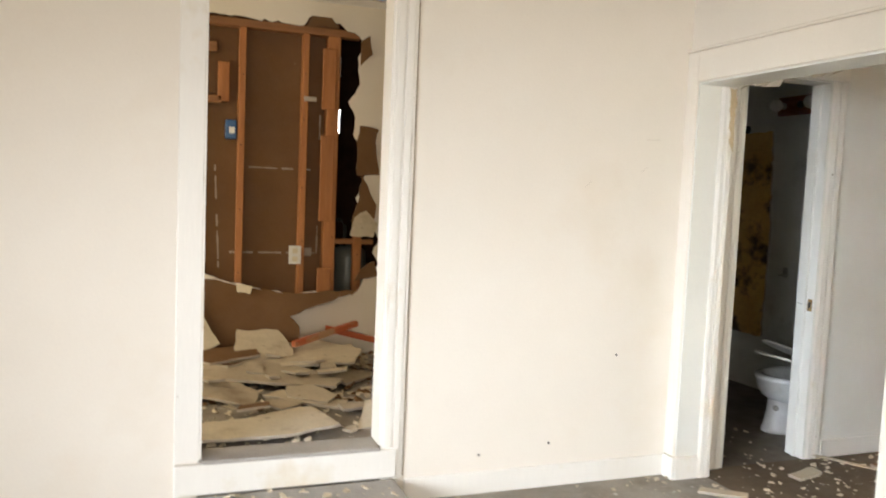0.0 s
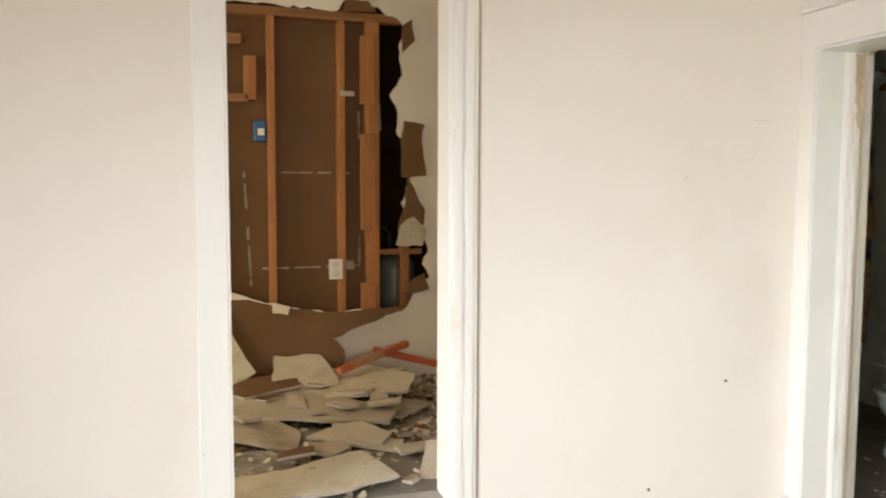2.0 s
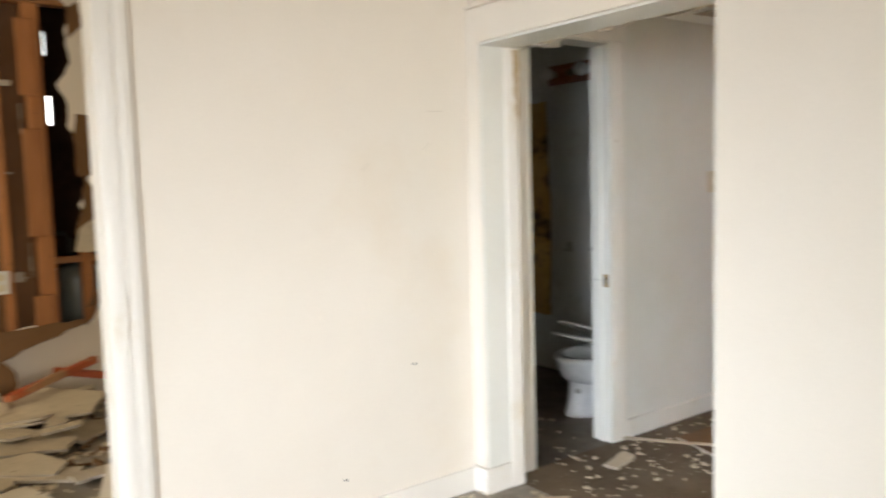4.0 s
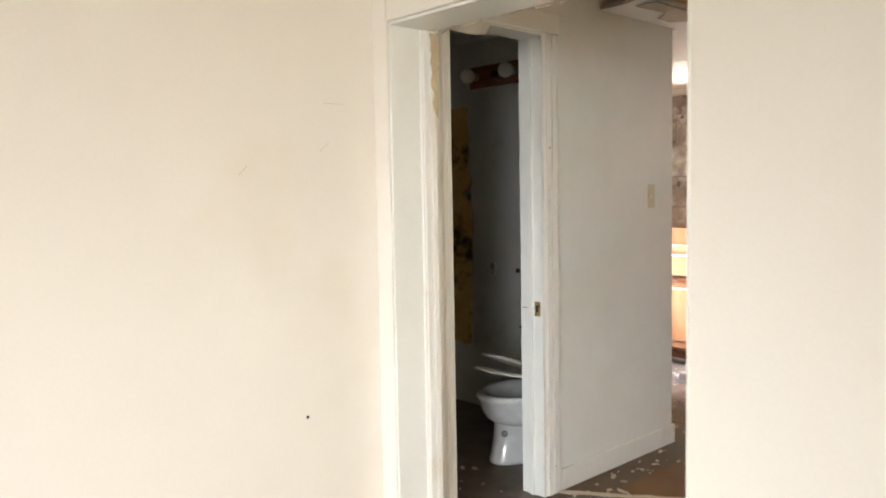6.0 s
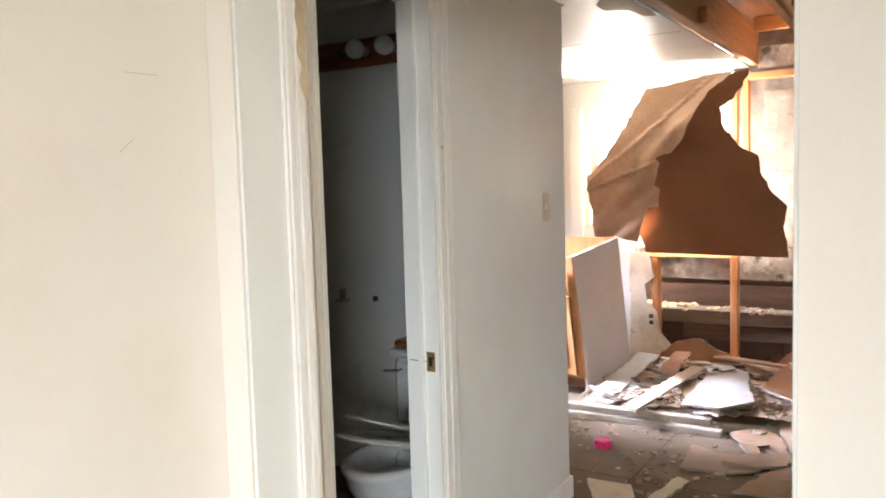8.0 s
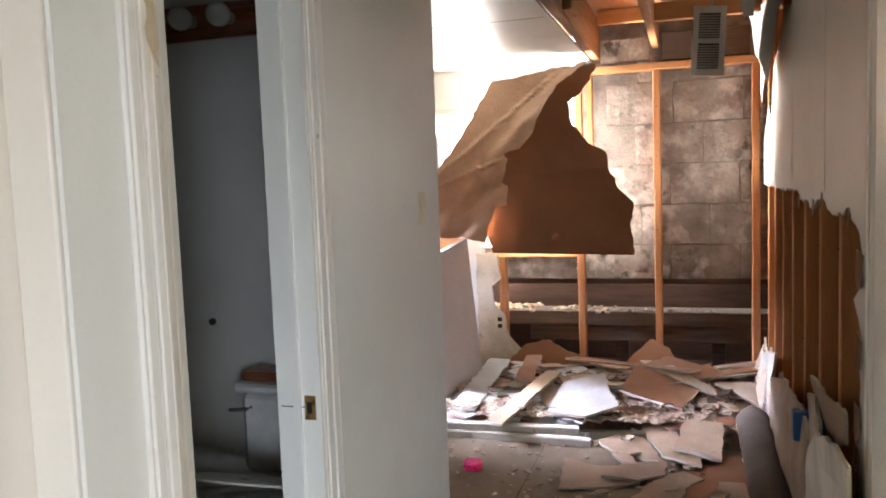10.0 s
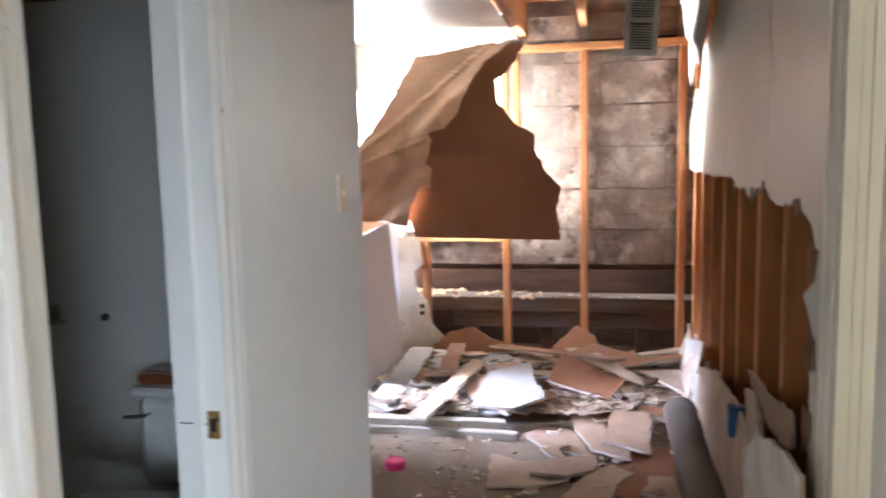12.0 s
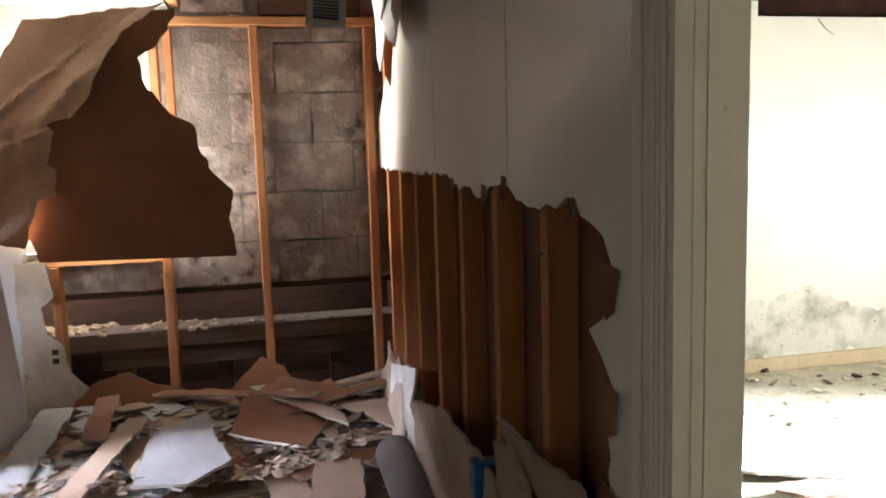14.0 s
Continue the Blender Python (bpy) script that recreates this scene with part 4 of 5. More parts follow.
part("base_block", boxes((TX + 0.10, 4.36, TY - 0.10, TY + 0.10, 0.0, 0.31), bevel=0.03), CERAMIC, toilet)
part("tank", boxes((4.235, 4.425, 3.93, 4.29, 0.345, 0.66), bevel=0.025), CERAMIC, toilet)
part("tank_lid", boxes((4.22, 4.428, 3.915, 4.305, 0.661, 0.695), bevel=0.010), CERAMIC, toilet)
part("flush_lever", tube([(4.236, 4.24, 0.605), (4.212, 4.24, 0.605), (4.206, 4.27, 0.602), (4.206, 4.315, 0.598)], 0.007), METAL, toilet, "dull metal flush lever")
part("bolt_cap", lathe([(0.018, 0), (0.016, 0.008), (0.008, 0.012)], 12), METAL, toilet, m=pose(TX - 0.165, TY - 0.035, 0.15, 0, -90, 20))
HX = TX + 0.20
seat_ring = lathe([(0.205, 0.0), (0.208, 0.008), (0.20, 0.016), (0.15, 0.016), (0.145, 0.0)], 28, 1.25, 0.92)
part("seat", seat_ring, WPLASTIC, toilet, m=Matrix.Translation((HX, TY, 0.352)) @ pose(0, 0, 0, 0, 15, 0) @ Matrix.Translation((-0.23, 0, 0)))
part("seat_lid", lathe([(0.20, 0.0), (0.205, 0.008), (0.19, 0.014), (0.05, 0.016)], 28, 1.25, 0.92), WPLASTIC, toilet, m=Matrix.Translation((HX + 0.01, TY, 0.378)) @ pose(0, 0, 0, 3, 21, 4) @ Matrix.Translation((-0.23, 0, 0)))
scrap = thing("wooden_scrap", "brown broken scrap lying on the toilet tank", "scrap")
part("body", boxes((4.26, 4.41, 4.12, 4.30, 0.696, 0.73), bevel=0.012), BROWNWOOD, scrap)

bar = thing("vanity_light", "brown wooden vanity light bar with white globe bulbs", "vanity light")
part("backplate", boxes((4.395, 4.429, 4.175, 4.88, 2.003, 2.135), bevel=0.008), BROWNWOOD, bar)
for y, bulb in ((4.333, True), (4.50, True), (4.655, False), (4.81, True)):
    so = part("socket", lathe([(0.024, 0), (0.024, 0.018), (0.018, 0.024)], 16), METAL if bulb else DARKMETAL, bar, "" if bulb else "empty dark socket", m=pose(4.394, y, 2.07, 0, -90, 0))
    if bulb:
        part("bulb", lathe([(0.014, 0.0), (0.026, 0.012), (0.042, 0.035), (0.046, 0.055), (0.042, 0.076), (0.026, 0.094), (0.006, 0.101)], 20), GLOBE, so, "round white glass bulb", m=pose(4.372, y, 2.07, 0, -90, 0), smooth=True)
holder = thing("paper_holder", "small broken metal paper holder on the wall", "paper holder")
part("plate", boxes((4.415, 4.429, 4.70, 4.735, 0.86, 0.93), bevel=0.003), METAL, holder)
part("arm", tube([(4.415, 4.715, 0.88), (4.36, 4.71, 0.875), (4.35, 4.66, 0.88), (4.35, 4.62, 0.89)], 0.006), METAL, holder)
dot = part("wall_bolt", lathe([(0.014, 0), (0.014, 0.012), (0.008, 0.016)], 12), DARKMETAL)
dot.matrix_world = pose(4.429, 4.515, 0.889, 0, -90, 0)
tagged(dot, "small dark bolt in the bathroom wall", "bolt")
tub = thing("bathtub", "dingy white bathtub under a torn shower wall", "bathtub")
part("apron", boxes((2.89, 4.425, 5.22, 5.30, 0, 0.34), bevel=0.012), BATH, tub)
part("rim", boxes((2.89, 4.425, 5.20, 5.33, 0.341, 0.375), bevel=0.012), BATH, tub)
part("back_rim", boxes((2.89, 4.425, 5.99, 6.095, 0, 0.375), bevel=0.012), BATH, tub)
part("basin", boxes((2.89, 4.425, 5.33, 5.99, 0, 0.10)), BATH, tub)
rod = thing("curtain_rod", "dark bronze shower curtain rod", "curtain rod")
part("rod", tube([(2.89, 5.2, 1.93), (4.425, 5.2, 1.93)], 0.013), DARKMETAL, rod)
part("flange", lathe([(0.03, 0), (0.03, 0.01), (0.016, 0.02)], 16), DARKMETAL, rod, m=pose(4.429, 5.2, 1.93, 0, -90, 0))
panel = flake([(-0.75, 0.0), (0.72, 0.0), (0.74, 0.3), (0.60, 0.5), (0.73, 0.8), (0.73, 1.5), (-0.75, 1.5)], (3.68, 6.085, 0.40), (90, 0, 0), "stained yellow brown shower surround panel", "shower panels", [TILEWALL, GYP, KRAFT], 51, cuts=0, name="shower_panel")
side_panel = flake([(0.0, 0.0), (1.17, 0.0), (1.15, 0.9), (1.18, 1.50), (0.02, 1.50), (-0.02, 0.7)], (4.418, 4.895, 0.40), (90, 0, 90), "yellow brown water stained panel beside the tub", "shower panels", [TILEWALL, GYP, TILEWALL], 52, cuts=0, name="shower_panel")
flake([(-0.1, -0.12), (0.12, -0.02), (0.05, 0.15), (-0.08, 0.1)], (4.395, 5.45, 0.75), (80, 0, 80), "white torn scrap on the shower wall", "shower panels", RUB, 53, cuts=0)

# ---- kitchen: framing of the right wall ----
for x in (4.475, 4.885, 5.295, 5.705, 6.115, 6.525, 6.93):
    stud("wall_stud", x, x + 0.045, 2.1295, DR - 0.0135, 0.045, 2.30, STUD, "bare pine stud where drywall was torn off", "kitchen side studs")
stud("wall_stud", 4.52, 4.565, 2.1295, DR - 0.03, 0.045, 0.84, STUD, "short pine stud sistered to another", "kitchen side studs")
stud("wall_plate", 4.02, 7.1, 2.1295, DR - 0.0135, 0.0, 0.045, STUDX, "pine bottom plate of the stripped wall", "kitchen plates")
stud("wall_plate", 4.02, 7.1, 2.1295, DR - 0.0135, 2.30, 2.345, STUDX, "pine top plate of the stripped wall", "kitchen plates")
# far wall
for y, top in ((2.245, 2.10), (2.855, 2.10), (3.37, 2.10), (3.93, 0.864)):
    stud("wall_stud", XK, XK + 0.085, y, y + 0.047, 0.045, top, STUD, "bare pine stud in front of the block wall", "kitchen far studs")
stud("wall_stud", XK + 0.02, XK + 0.10, 3.30, 3.337, 0.95, 2.10, STUD, "thin pine stud behind the fallen sheet", "kitchen far studs")
stud("wall_stud", XK, XK + 0.085, 4.665, 4.72, 0.95, 2.20, STUD, "pine stud beside the kitchen window", "kitchen far studs")
PLATEY = mat("pine timber crosswise", (0.42, 0.19, 0.07), (0.56, 0.29, 0.12), 3, 0.65, 0.25, 35, (7, 0.6, 7), spot=(0.10, 0.05, 0.02), spot_at=0.72, spot_scale=25)
stud("wall_plate", XK - 0.01, XK + 0.085, 2.23, 3.44, 2.10, 2.145, PLATEY, "pine top plate of the far wall", "kitchen plates")
stud("wall_plate", XK, XK + 0.09, 2.23, 4.1, 0.0, 0.044, PLATEY, "pine bottom plate of the far wall", "kitchen plates")
stud("wall_plate", XK + 0.02, XK + 0.10, 3.40, 4.05, 0.865, 0.91, PLATEY, "pine cross piece under the window", "kitchen plates")
stud("blocking", XK + 0.03, XK + 0.075, 2.30, 2.845, 2.16, 2.34, OLDBEAM, "weathered blocking above the plate", "kitchen blocking")
stud("blocking", XK + 0.03, XK + 0.075, 2.92, 3.24, 2.17, 2.32, BLOCK, "pale dirty blocking above the plate", "kitchen blocking")
# beam and joists
beam = part("ceiling_beam", boxes((4.0, 7.2, 3.245, 3.30, 2.20, 2.46), bevel=0.006), STUDX)
tagged(beam, "long brown timber beam under the roof deck", "timber", "kitchen joists")
stud("beam_block", 5.55, 5.75, 3.20, 3.2445, 2.215, 2.30, STUDX, "short timber block nailed to the beam", "kitchen blocking")
stud("ceiling_joist", 4.0, 7.2, 2.86, 2.905, 2.25, 2.44, STUDX, "bare pine ceiling joist", "kitchen joists")
stud("ceiling_joist", 3.2, 7.2, 2.24, 2.285, 2.36, 2.50, STUDX, "bare pine ceiling joist beside the wall", "kitchen joists")
for x, z in ((5.90, 2.31), (6.35, 2.27), (4.9, 2.33)):
    stud("ceiling_blocking", x, x + 0.045, 2.29, 2.855, z, z + 0.10, PLATEY, "cross blocking between joists", "kitchen joists")
for x in (4.6, 5.8, 7.0):
    stud("ceiling_blocking", x, x + 0.045, 2.91, 3.24, 2.40, 2.49, PLATEY, "cross blocking between joists", "kitchen joists")

vent = thing("ceiling_vent", "grey white metal vent grille hanging from the ceiling", "vent")
part("frame", boxes((-0.13, 0.13, -0.21, -0.17, -0.006, 0.006), (-0.13, 0.13, 0.17, 0.21, -0.006, 0.006), (-0.13, -0.085, -0.17, 0.17, -0.006, 0.006), (0.085, 0.13, -0.17, 0.17, -0.006, 0.006), (-0.085, 0.085, -0.015, 0.015, -0.006, 0.006)), VENTW, vent)
part("backing", boxes((-0.10, 0.10, -0.19, 0.19, 0.016, 0.02)), DUCT, vent)
part("hanger", tube([(0, 0.19, 0.01), (0.02, 0.26, 0.02), (0.0, 0.34, 0.03)], 0.006), METAL, vent)
for k in range(9):
    for s in (-1, 1):
        part("slat", boxes((-0.084, 0.084, -0.006, 0.006, -0.001, 0.001)), VENTW, vent, m=pose(0, s * (0.03 + 0.0155 * k), 0.005, 35, 0, 0))
vent.matrix_world = Matrix.Translation((5.93, 2.575, 2.07)) @ pose(0, 0, 0, 0, 0, -86) @ pose(0, 0, 0, 86, 0, 0) @ pose(0, 0, 0, 0, 0, -4) @ Matrix.Diagonal((0.60, 0.82, -0.82, 1))

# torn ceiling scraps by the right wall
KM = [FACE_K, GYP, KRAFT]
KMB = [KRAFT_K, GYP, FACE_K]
KT = [FACE_T, GYP, KRAFT]
KD = "broken drywall in the kitchen"
flake([(-0.35, 0.0), (0.3, -0.03), (0.25, 0.2), (0.1, 0.28), (-0.3, 0.25)], (5.55, 2.48, 2.34), (20, 12, 10), "torn white ceiling scrap hanging down", KD, [WHITE, GYP, WHITE], 61, 0.004, 2, 0.5)
flake([(-0.04, 0.0), (0.05, 0.0), (0.03, -0.28), (-0.02, -0.30)], (5.75, 2.40, 2.36), (70, 20, -60), "torn white paper strip hanging down", KD, [WHITE, GYP, WHITE], 62, 0.003, 2, 0.8)
flake([(-0.55, 0.0), (0.4, 0.0), (0.38, -0.22), (0.28, -0.38), (0.12, -0.42), (-0.1, -0.46), (-0.3, -0.40), (-0.5, -0.25)], (5.95, 2.245, 2.30), (84, 0, 180), "torn pale drywall curling off the wall top", KD, [WHITE, GYP, WHITE], 63, 0.008, 3, 0.45, 0.006)
flake([(-0.2, 0.0), (0.22, 0.0), (0.18, -0.3), (0.06, -0.44), (-0.08, -0.36)], (6.68, 2.24, 2.24), (86, 0, 184), "long torn white drywall tongue on the wall", KD, [WHITE, GYP, WHITE], 64, 0.008, 3, 0.35, 0.006)
flake([(-0.10, 0.0), (0.12, 0.0), (0.10, -0.16), (0.0, -0.22), (-0.07, -0.15)], (6.35, 2.26, 2.22), (80, 0, 176), "torn brown paper tongue on the wall", KD, KMB, 65, 0.004, 2, 0.3)

flake([(4.0, 3.31), (5.05, 3.31), (5.02, 3.36), (4.86, 3.38), (4.80, 3.47), (4.68, 3.46), (4.56, 3.40), (4.48, 3.42), (4.42, 3.50), (4.30, 3.49), (4.22, 3.40), (4.0, 3.42)], (0, 0, 2.186), (0, 0, 0), "torn grey layer peeling under the white ceiling", KD, [WHITE, GYP, JOINTC], 66, 0.006, 1, 0.0, 0.008)

# fallen sheet in front of the window
flap = thing("fallen_drywall_sheet", "large brown backed drywall sheet hanging before the window", "drywall")
out = [(3.03, 0.885), (4.00, 0.905), (4.04, 1.05), (4.06, 1.35), (4.05, 1.70), (3.93, 1.97), (3.885, 2.05), (3.23, 2.125), (3.235, 2.09), (3.33, 1.95), (3.42, 1.90), (3.41, 1.80), (3.29, 1.63), (3.18, 1.57), (3.175, 1.47), (3.13, 1.40), (3.11, 1.33), (3.02, 1.24), (3.05, 1.10), (3.03, 1.00)]


def sheet_bend(u, v):
    return (0, 0, 0.24 * max(0.0, 1.45 - v) * -1 + 0.10 * (v - 1.4) + 0.012 * noise.noise((u * 3, v * 3, 2)))


part("board", sheet(ragged(out, 0.035, 0.012, 71, straight=(0, 6)), 0.013, 2, sheet_bend), [KRAFT_K, GYP, WHITE], flap, m=Matrix.Translation((6.86, 0, 0)) @ UPRIGHT_X)
paper_out = [(3.25, 2.115), (3.46, 2.112), (3.896, 2.063), (3.962, 1.96), (4.086, 1.79), (4.214, 1.60), (4.36, 1.47), (4.36, 1.0), (4.20, 1.03), (4.04, 0.986), (4.0, 1.093), (3.926, 1.235), (3.849, 1.246), (3.824, 1.374), (3.864, 1.398), (3.807, 1.548), (3.837, 1.584), (3.726, 1.615), (3.636, 1.692), (3.566, 1.826), (3.462, 2.0)]


def paper_bend(u, v):
    """Two sharp creases running down to the window, crumples below them, and a lip where the paper has come away."""
    b = sheet_bend(u, v)[2] + 0.016
    w = 0.02 * noise.noise((u * 4, v * 4, 9))
    d = (u - 4.29) * 0.588 + (v - 1.48) * 0.81 + w
    e = (u - 4.28) * 0.324 + (v - 1.405) * 0.946 + w
    b += 0.016 * max(0.0, 1 - abs(d) / 0.022) + 0.012 * max(0.0, 1 - abs(d) / 0.12)
    b += 0.016 * max(0.0, 1 - abs(e) / 0.02) * min(1.0, max(0.0, (u - 3.80) / 0.15))
    low = min(1.0, max(0.0, -d / 0.12))
    b += low * (0.05 * abs(noise.noise((u * 3.4 + v * 1.5, v * 2.6, 5))) + 0.02 * noise.noise((u * 9 + v * 4, v * 7, 7)))
    return (0, 0, b + 0.007 * noise.noise((u * 8 + v * 9, v * 5, 3)) + 0.05 * low * max(0.0, 4.0 - u) / 0.2)


part("loose_paper", sheet(ragged(paper_out, 0.04, 0.010, 72), 0.0015, 6, paper_bend, 0.028), [FLAPPAPER, FLAPPAPER, FLAPPAPER], flap, "peeling backing paper, creased and backlit", m=Matrix.Translation((6.84, 0, 0)) @ UPRIGHT_X)

remnant = flake([(3.95, 0.10), (4.14, 0.10), (4.14, 0.90), (3.99, 0.90), (3.96, 0.72), (4.03, 0.66), (4.01, 0.52), (3.94, 0.46), (3.91, 0.30), (3.82, 0.20)], (0, 0, 0), (0, 0, 0), "white drywall remnant with a cut outlet hole", KD, [FACE, GYP, KRAFT], 73, cuts=0)
remnant.matrix_world = Matrix.Translation((7.098, 0, 0)) @ UPRIGHT_X

low_outlet = thing("wall_outlet", "dirty outlet plate on the drywall remnant", "outlet")
part("plate", boxes((7.078, 7.0835, 3.974-0.036, 3.974+0.036, 0.403-0.058, 0.403+0.058), bevel=0.002), PLASTIC, low_outlet)
for z in (0.403-0.024, 0.403+0.024):
    part("socket", boxes((7.0755, 7.0778, 3.974-0.016, 3.974+0.016, z - 0.014, z + 0.014)), DARKMETAL, low_outlet, "dark socket face")

cab = thing("base_cabinet", "oak base cabinet with white side and no worktop", "cabinet")
part("side_panel", boxes((6.27, 6.83, 4.12, 4.138, 0.0, 0.93), bevel=0.002), CABSIDE, cab, "white stained side panel")
part("face_frame", boxes((6.255, 6.2698, 4.12, 4.175, 0.09, 0.93), (6.255, 6.2698, 4.175, 5.0, 0.885, 0.93), (6.255, 6.2698, 4.60, 4.66, 0.09, 0.885), (6.255, 6.2698, 4.95, 5.0, 0.09, 0.885), (6.255, 6.2698, 4.175, 4.60, 0.67, 0.70), (6.255, 6.2698, 4.175, 4.95, 0.09, 0.125), bevel=0.002), CABWOOD, cab)
part("toe_kick", boxes((6.31, 6.325, 4.139, 5.0, 0, 0.09)), BROWNWOOD, cab)
for y0, y1 in ((4.168, 4.61), (4.65, 4.97)):
    d = part("door", boxes((6.235, 6.2545, y0, y1, 0.115, 0.66), bevel=0.004), CABWOOD, cab)
    part("raised_panel", boxes((6.229, 6.2348, y0 + 0.06, y1 - 0.06, 0.175, 0.60), bevel=0.005), CABWOOD, d)
    part("drawer_front", boxes((6.20, 6.235, y0, y1, 0.705, 0.865), bevel=0.004), CABWOOD, cab, "drawer front pulled slightly out")
part("back_panel", boxes((6.815, 6.83, 4.139, 5.0, 0, 0.93)), CABWOOD, cab)
part("shelf", boxes((6.272, 6.814, 4.139, 4.98, 0.45, 0.468)), CABWOOD, cab)
part("top_rail", boxes((6.272, 6.814, 4.139, 4.165, 0.905, 0.929)), CABWOOD, cab)

cab.matrix_world = Matrix.Translation((6.25, 4.16, 0.03)) @ pose(0, 0, 0, 0, 0, -12) @ pose(0, 0, 0, 0, -9.5, 0) @ Matrix.Translation((-6.255, -4.12, 0))

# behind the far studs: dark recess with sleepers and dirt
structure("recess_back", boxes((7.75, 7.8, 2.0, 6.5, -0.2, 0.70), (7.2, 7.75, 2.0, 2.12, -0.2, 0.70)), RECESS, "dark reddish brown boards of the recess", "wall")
structure("recess_floor", boxes((7.2, 7.75, 2.1, 6.5, -0.2, 0.02)), DARK, "near-black brown recess floor", "floor")
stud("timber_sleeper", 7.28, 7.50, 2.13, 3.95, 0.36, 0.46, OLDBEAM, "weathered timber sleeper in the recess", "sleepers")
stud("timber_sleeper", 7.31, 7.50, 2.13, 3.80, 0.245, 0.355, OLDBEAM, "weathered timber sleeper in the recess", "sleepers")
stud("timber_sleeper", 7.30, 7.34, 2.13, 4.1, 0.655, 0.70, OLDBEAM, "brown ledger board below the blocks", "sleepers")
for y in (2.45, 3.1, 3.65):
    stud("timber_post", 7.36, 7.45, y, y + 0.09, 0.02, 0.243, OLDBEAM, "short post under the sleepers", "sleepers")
stud("timber_sleeper", 7.28, 7.7, 3.96, 5.2, 0.38, 0.44, OLDBEAM, "ledge covered with crumbled insulation", "sleepers")
rubble("insulation_crumbs", 420, (7.26, 7.52, 3.2, 4.2), 0.45, 0.05, INSUL, 81, "crumbled insulation and dirt on the ledge", 0.0)
rubble("insulation_crumbs", 50, (7.28, 7.36, 2.2, 3.4), 0.462, 0.025, FACE_K, 82, "pale crumbs on the sleeper", 0.0)
rubble("insulation_crumbs", 60, (7.29, 7.34, 3.4, 4.0), 0.702, 0.06, WHITE, 83, "white crumbs on the ledger board", 0.0)

# ---- kitchen: the heap ----
heap = bmesh.new()
NX, NY = 34, 40
grid = {}
for i in range(NX + 1):
    for j in range(NY + 1):
        x, y = 5.85 + 1.24 * i / NX, 2.24 + 1.90 * j / NY
        edge = min(1.0, 4 * i / NX) * min(1.0, 0.35 + 5 * min(j, NY - j) / NY)
        h = (0.03 + 0.10 * min(1.0, (x - 5.85) / 0.7)) * edge + 0.045 * noise.noise((x * 4, y * 4, 1)) * edge + 0.02 * noise.noise((x * 13, y * 13, 3)) * edge
        grid[i, j] = heap.verts.new((x, y, max(h - 0.02, -0.02)))
for i in range(NX):
    for j in range(NY):
        heap.faces.new((grid[i, j], grid[i + 1, j], grid[i + 1, j + 1], grid[i, j + 1]))
tagged(part("rubble_heap", heap, mat("crushed gypsum and dirt", (0.14, 0.085, 0.05), (0.34, 0.26, 0.20), 9, 0.95, 0.6, 60, stain=(0.30, 0.15, 0.07), stain_at=(0.5, 0.62), stain_scale=5)), "heap of crushed drywall and dirt", "rubble", kind="stuff")


def sprinkle(count, area, zf, sizes, seed, group, lab_face, lab_back, tilt=10, back=0.3, mats=None):
    rnd = random.Random(seed)
    x0, x1, y0, y1 = area
    for k in range(count):
        x, y = rnd.uniform(x0, x1), rnd.uniform(y0, y1)
        s = rnd.uniform(*sizes)
        n = rnd.choice((4, 4, 5))
        a0, lx = rnd.uniform(0, 6.3), rnd.uniform(0.8, 2.0)
        pts = [(s * lx * rnd.uniform(0.6, 1.0) * math.cos(6.283 * q / n + 0.6), s * rnd.uniform(0.6, 1.0) * math.sin(6.283 * q / n + 0.6)) for q in range(n)]
        isback = rnd.random() < back
        flake(pts, (x, y, zf(x, y) + rnd.uniform(0.0, 0.03)), (rnd.uniform(-tilt, tilt), rnd.uniform(-tilt, tilt), math.degrees(a0)), lab_back if isback else lab_face, group, (mats or (KM, KMB))[isback], seed * 100 + k, 0.012, 1, rnd.uniform(-0.08, 0.12), 0.007)


def heap_z(x, y):
    return 0.035 + 0.085 * min(1.0, max(0.0, (x - 5.9) / 0.7))


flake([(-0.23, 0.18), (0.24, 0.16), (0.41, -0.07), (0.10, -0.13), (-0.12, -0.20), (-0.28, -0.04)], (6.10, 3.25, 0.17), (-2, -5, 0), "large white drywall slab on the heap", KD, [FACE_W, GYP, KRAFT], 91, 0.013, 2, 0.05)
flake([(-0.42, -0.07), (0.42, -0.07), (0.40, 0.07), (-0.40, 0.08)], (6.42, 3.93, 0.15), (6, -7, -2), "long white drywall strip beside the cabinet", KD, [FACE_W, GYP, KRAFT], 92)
flake([(-0.44, -0.06), (0.42, -0.06), (0.44, 0.05), (-0.40, 0.06)], (6.13, 3.60, 0.16), (-4, -6, -13), "long tan drywall plank on the heap", KD, KT, 93)
flake([(-0.28, -0.05), (0.3, -0.06), (0.26, 0.04), (-0.25, 0.06)], (6.62, 3.68, 0.20), (5, -4, 5), "broken brown wood splinter board", KD, KMB, 94)
flake([(-0.36, -0.2), (0.3, -0.24), (0.36, 0.1), (0.05, 0.22), (-0.3, 0.18)], (6.55, 2.82, 0.18), (7, -7, -16), "brown backed drywall slab on the heap", KD, KMB, 95, 0.013, 2, 0.1)
flake([(-0.45, -0.05), (0.45, -0.06), (0.47, 0.04), (-0.42, 0.05)], (6.78, 3.05, 0.21), (4, 2, 65), "grey wooden lath across the heap", KD, KMB, 96)
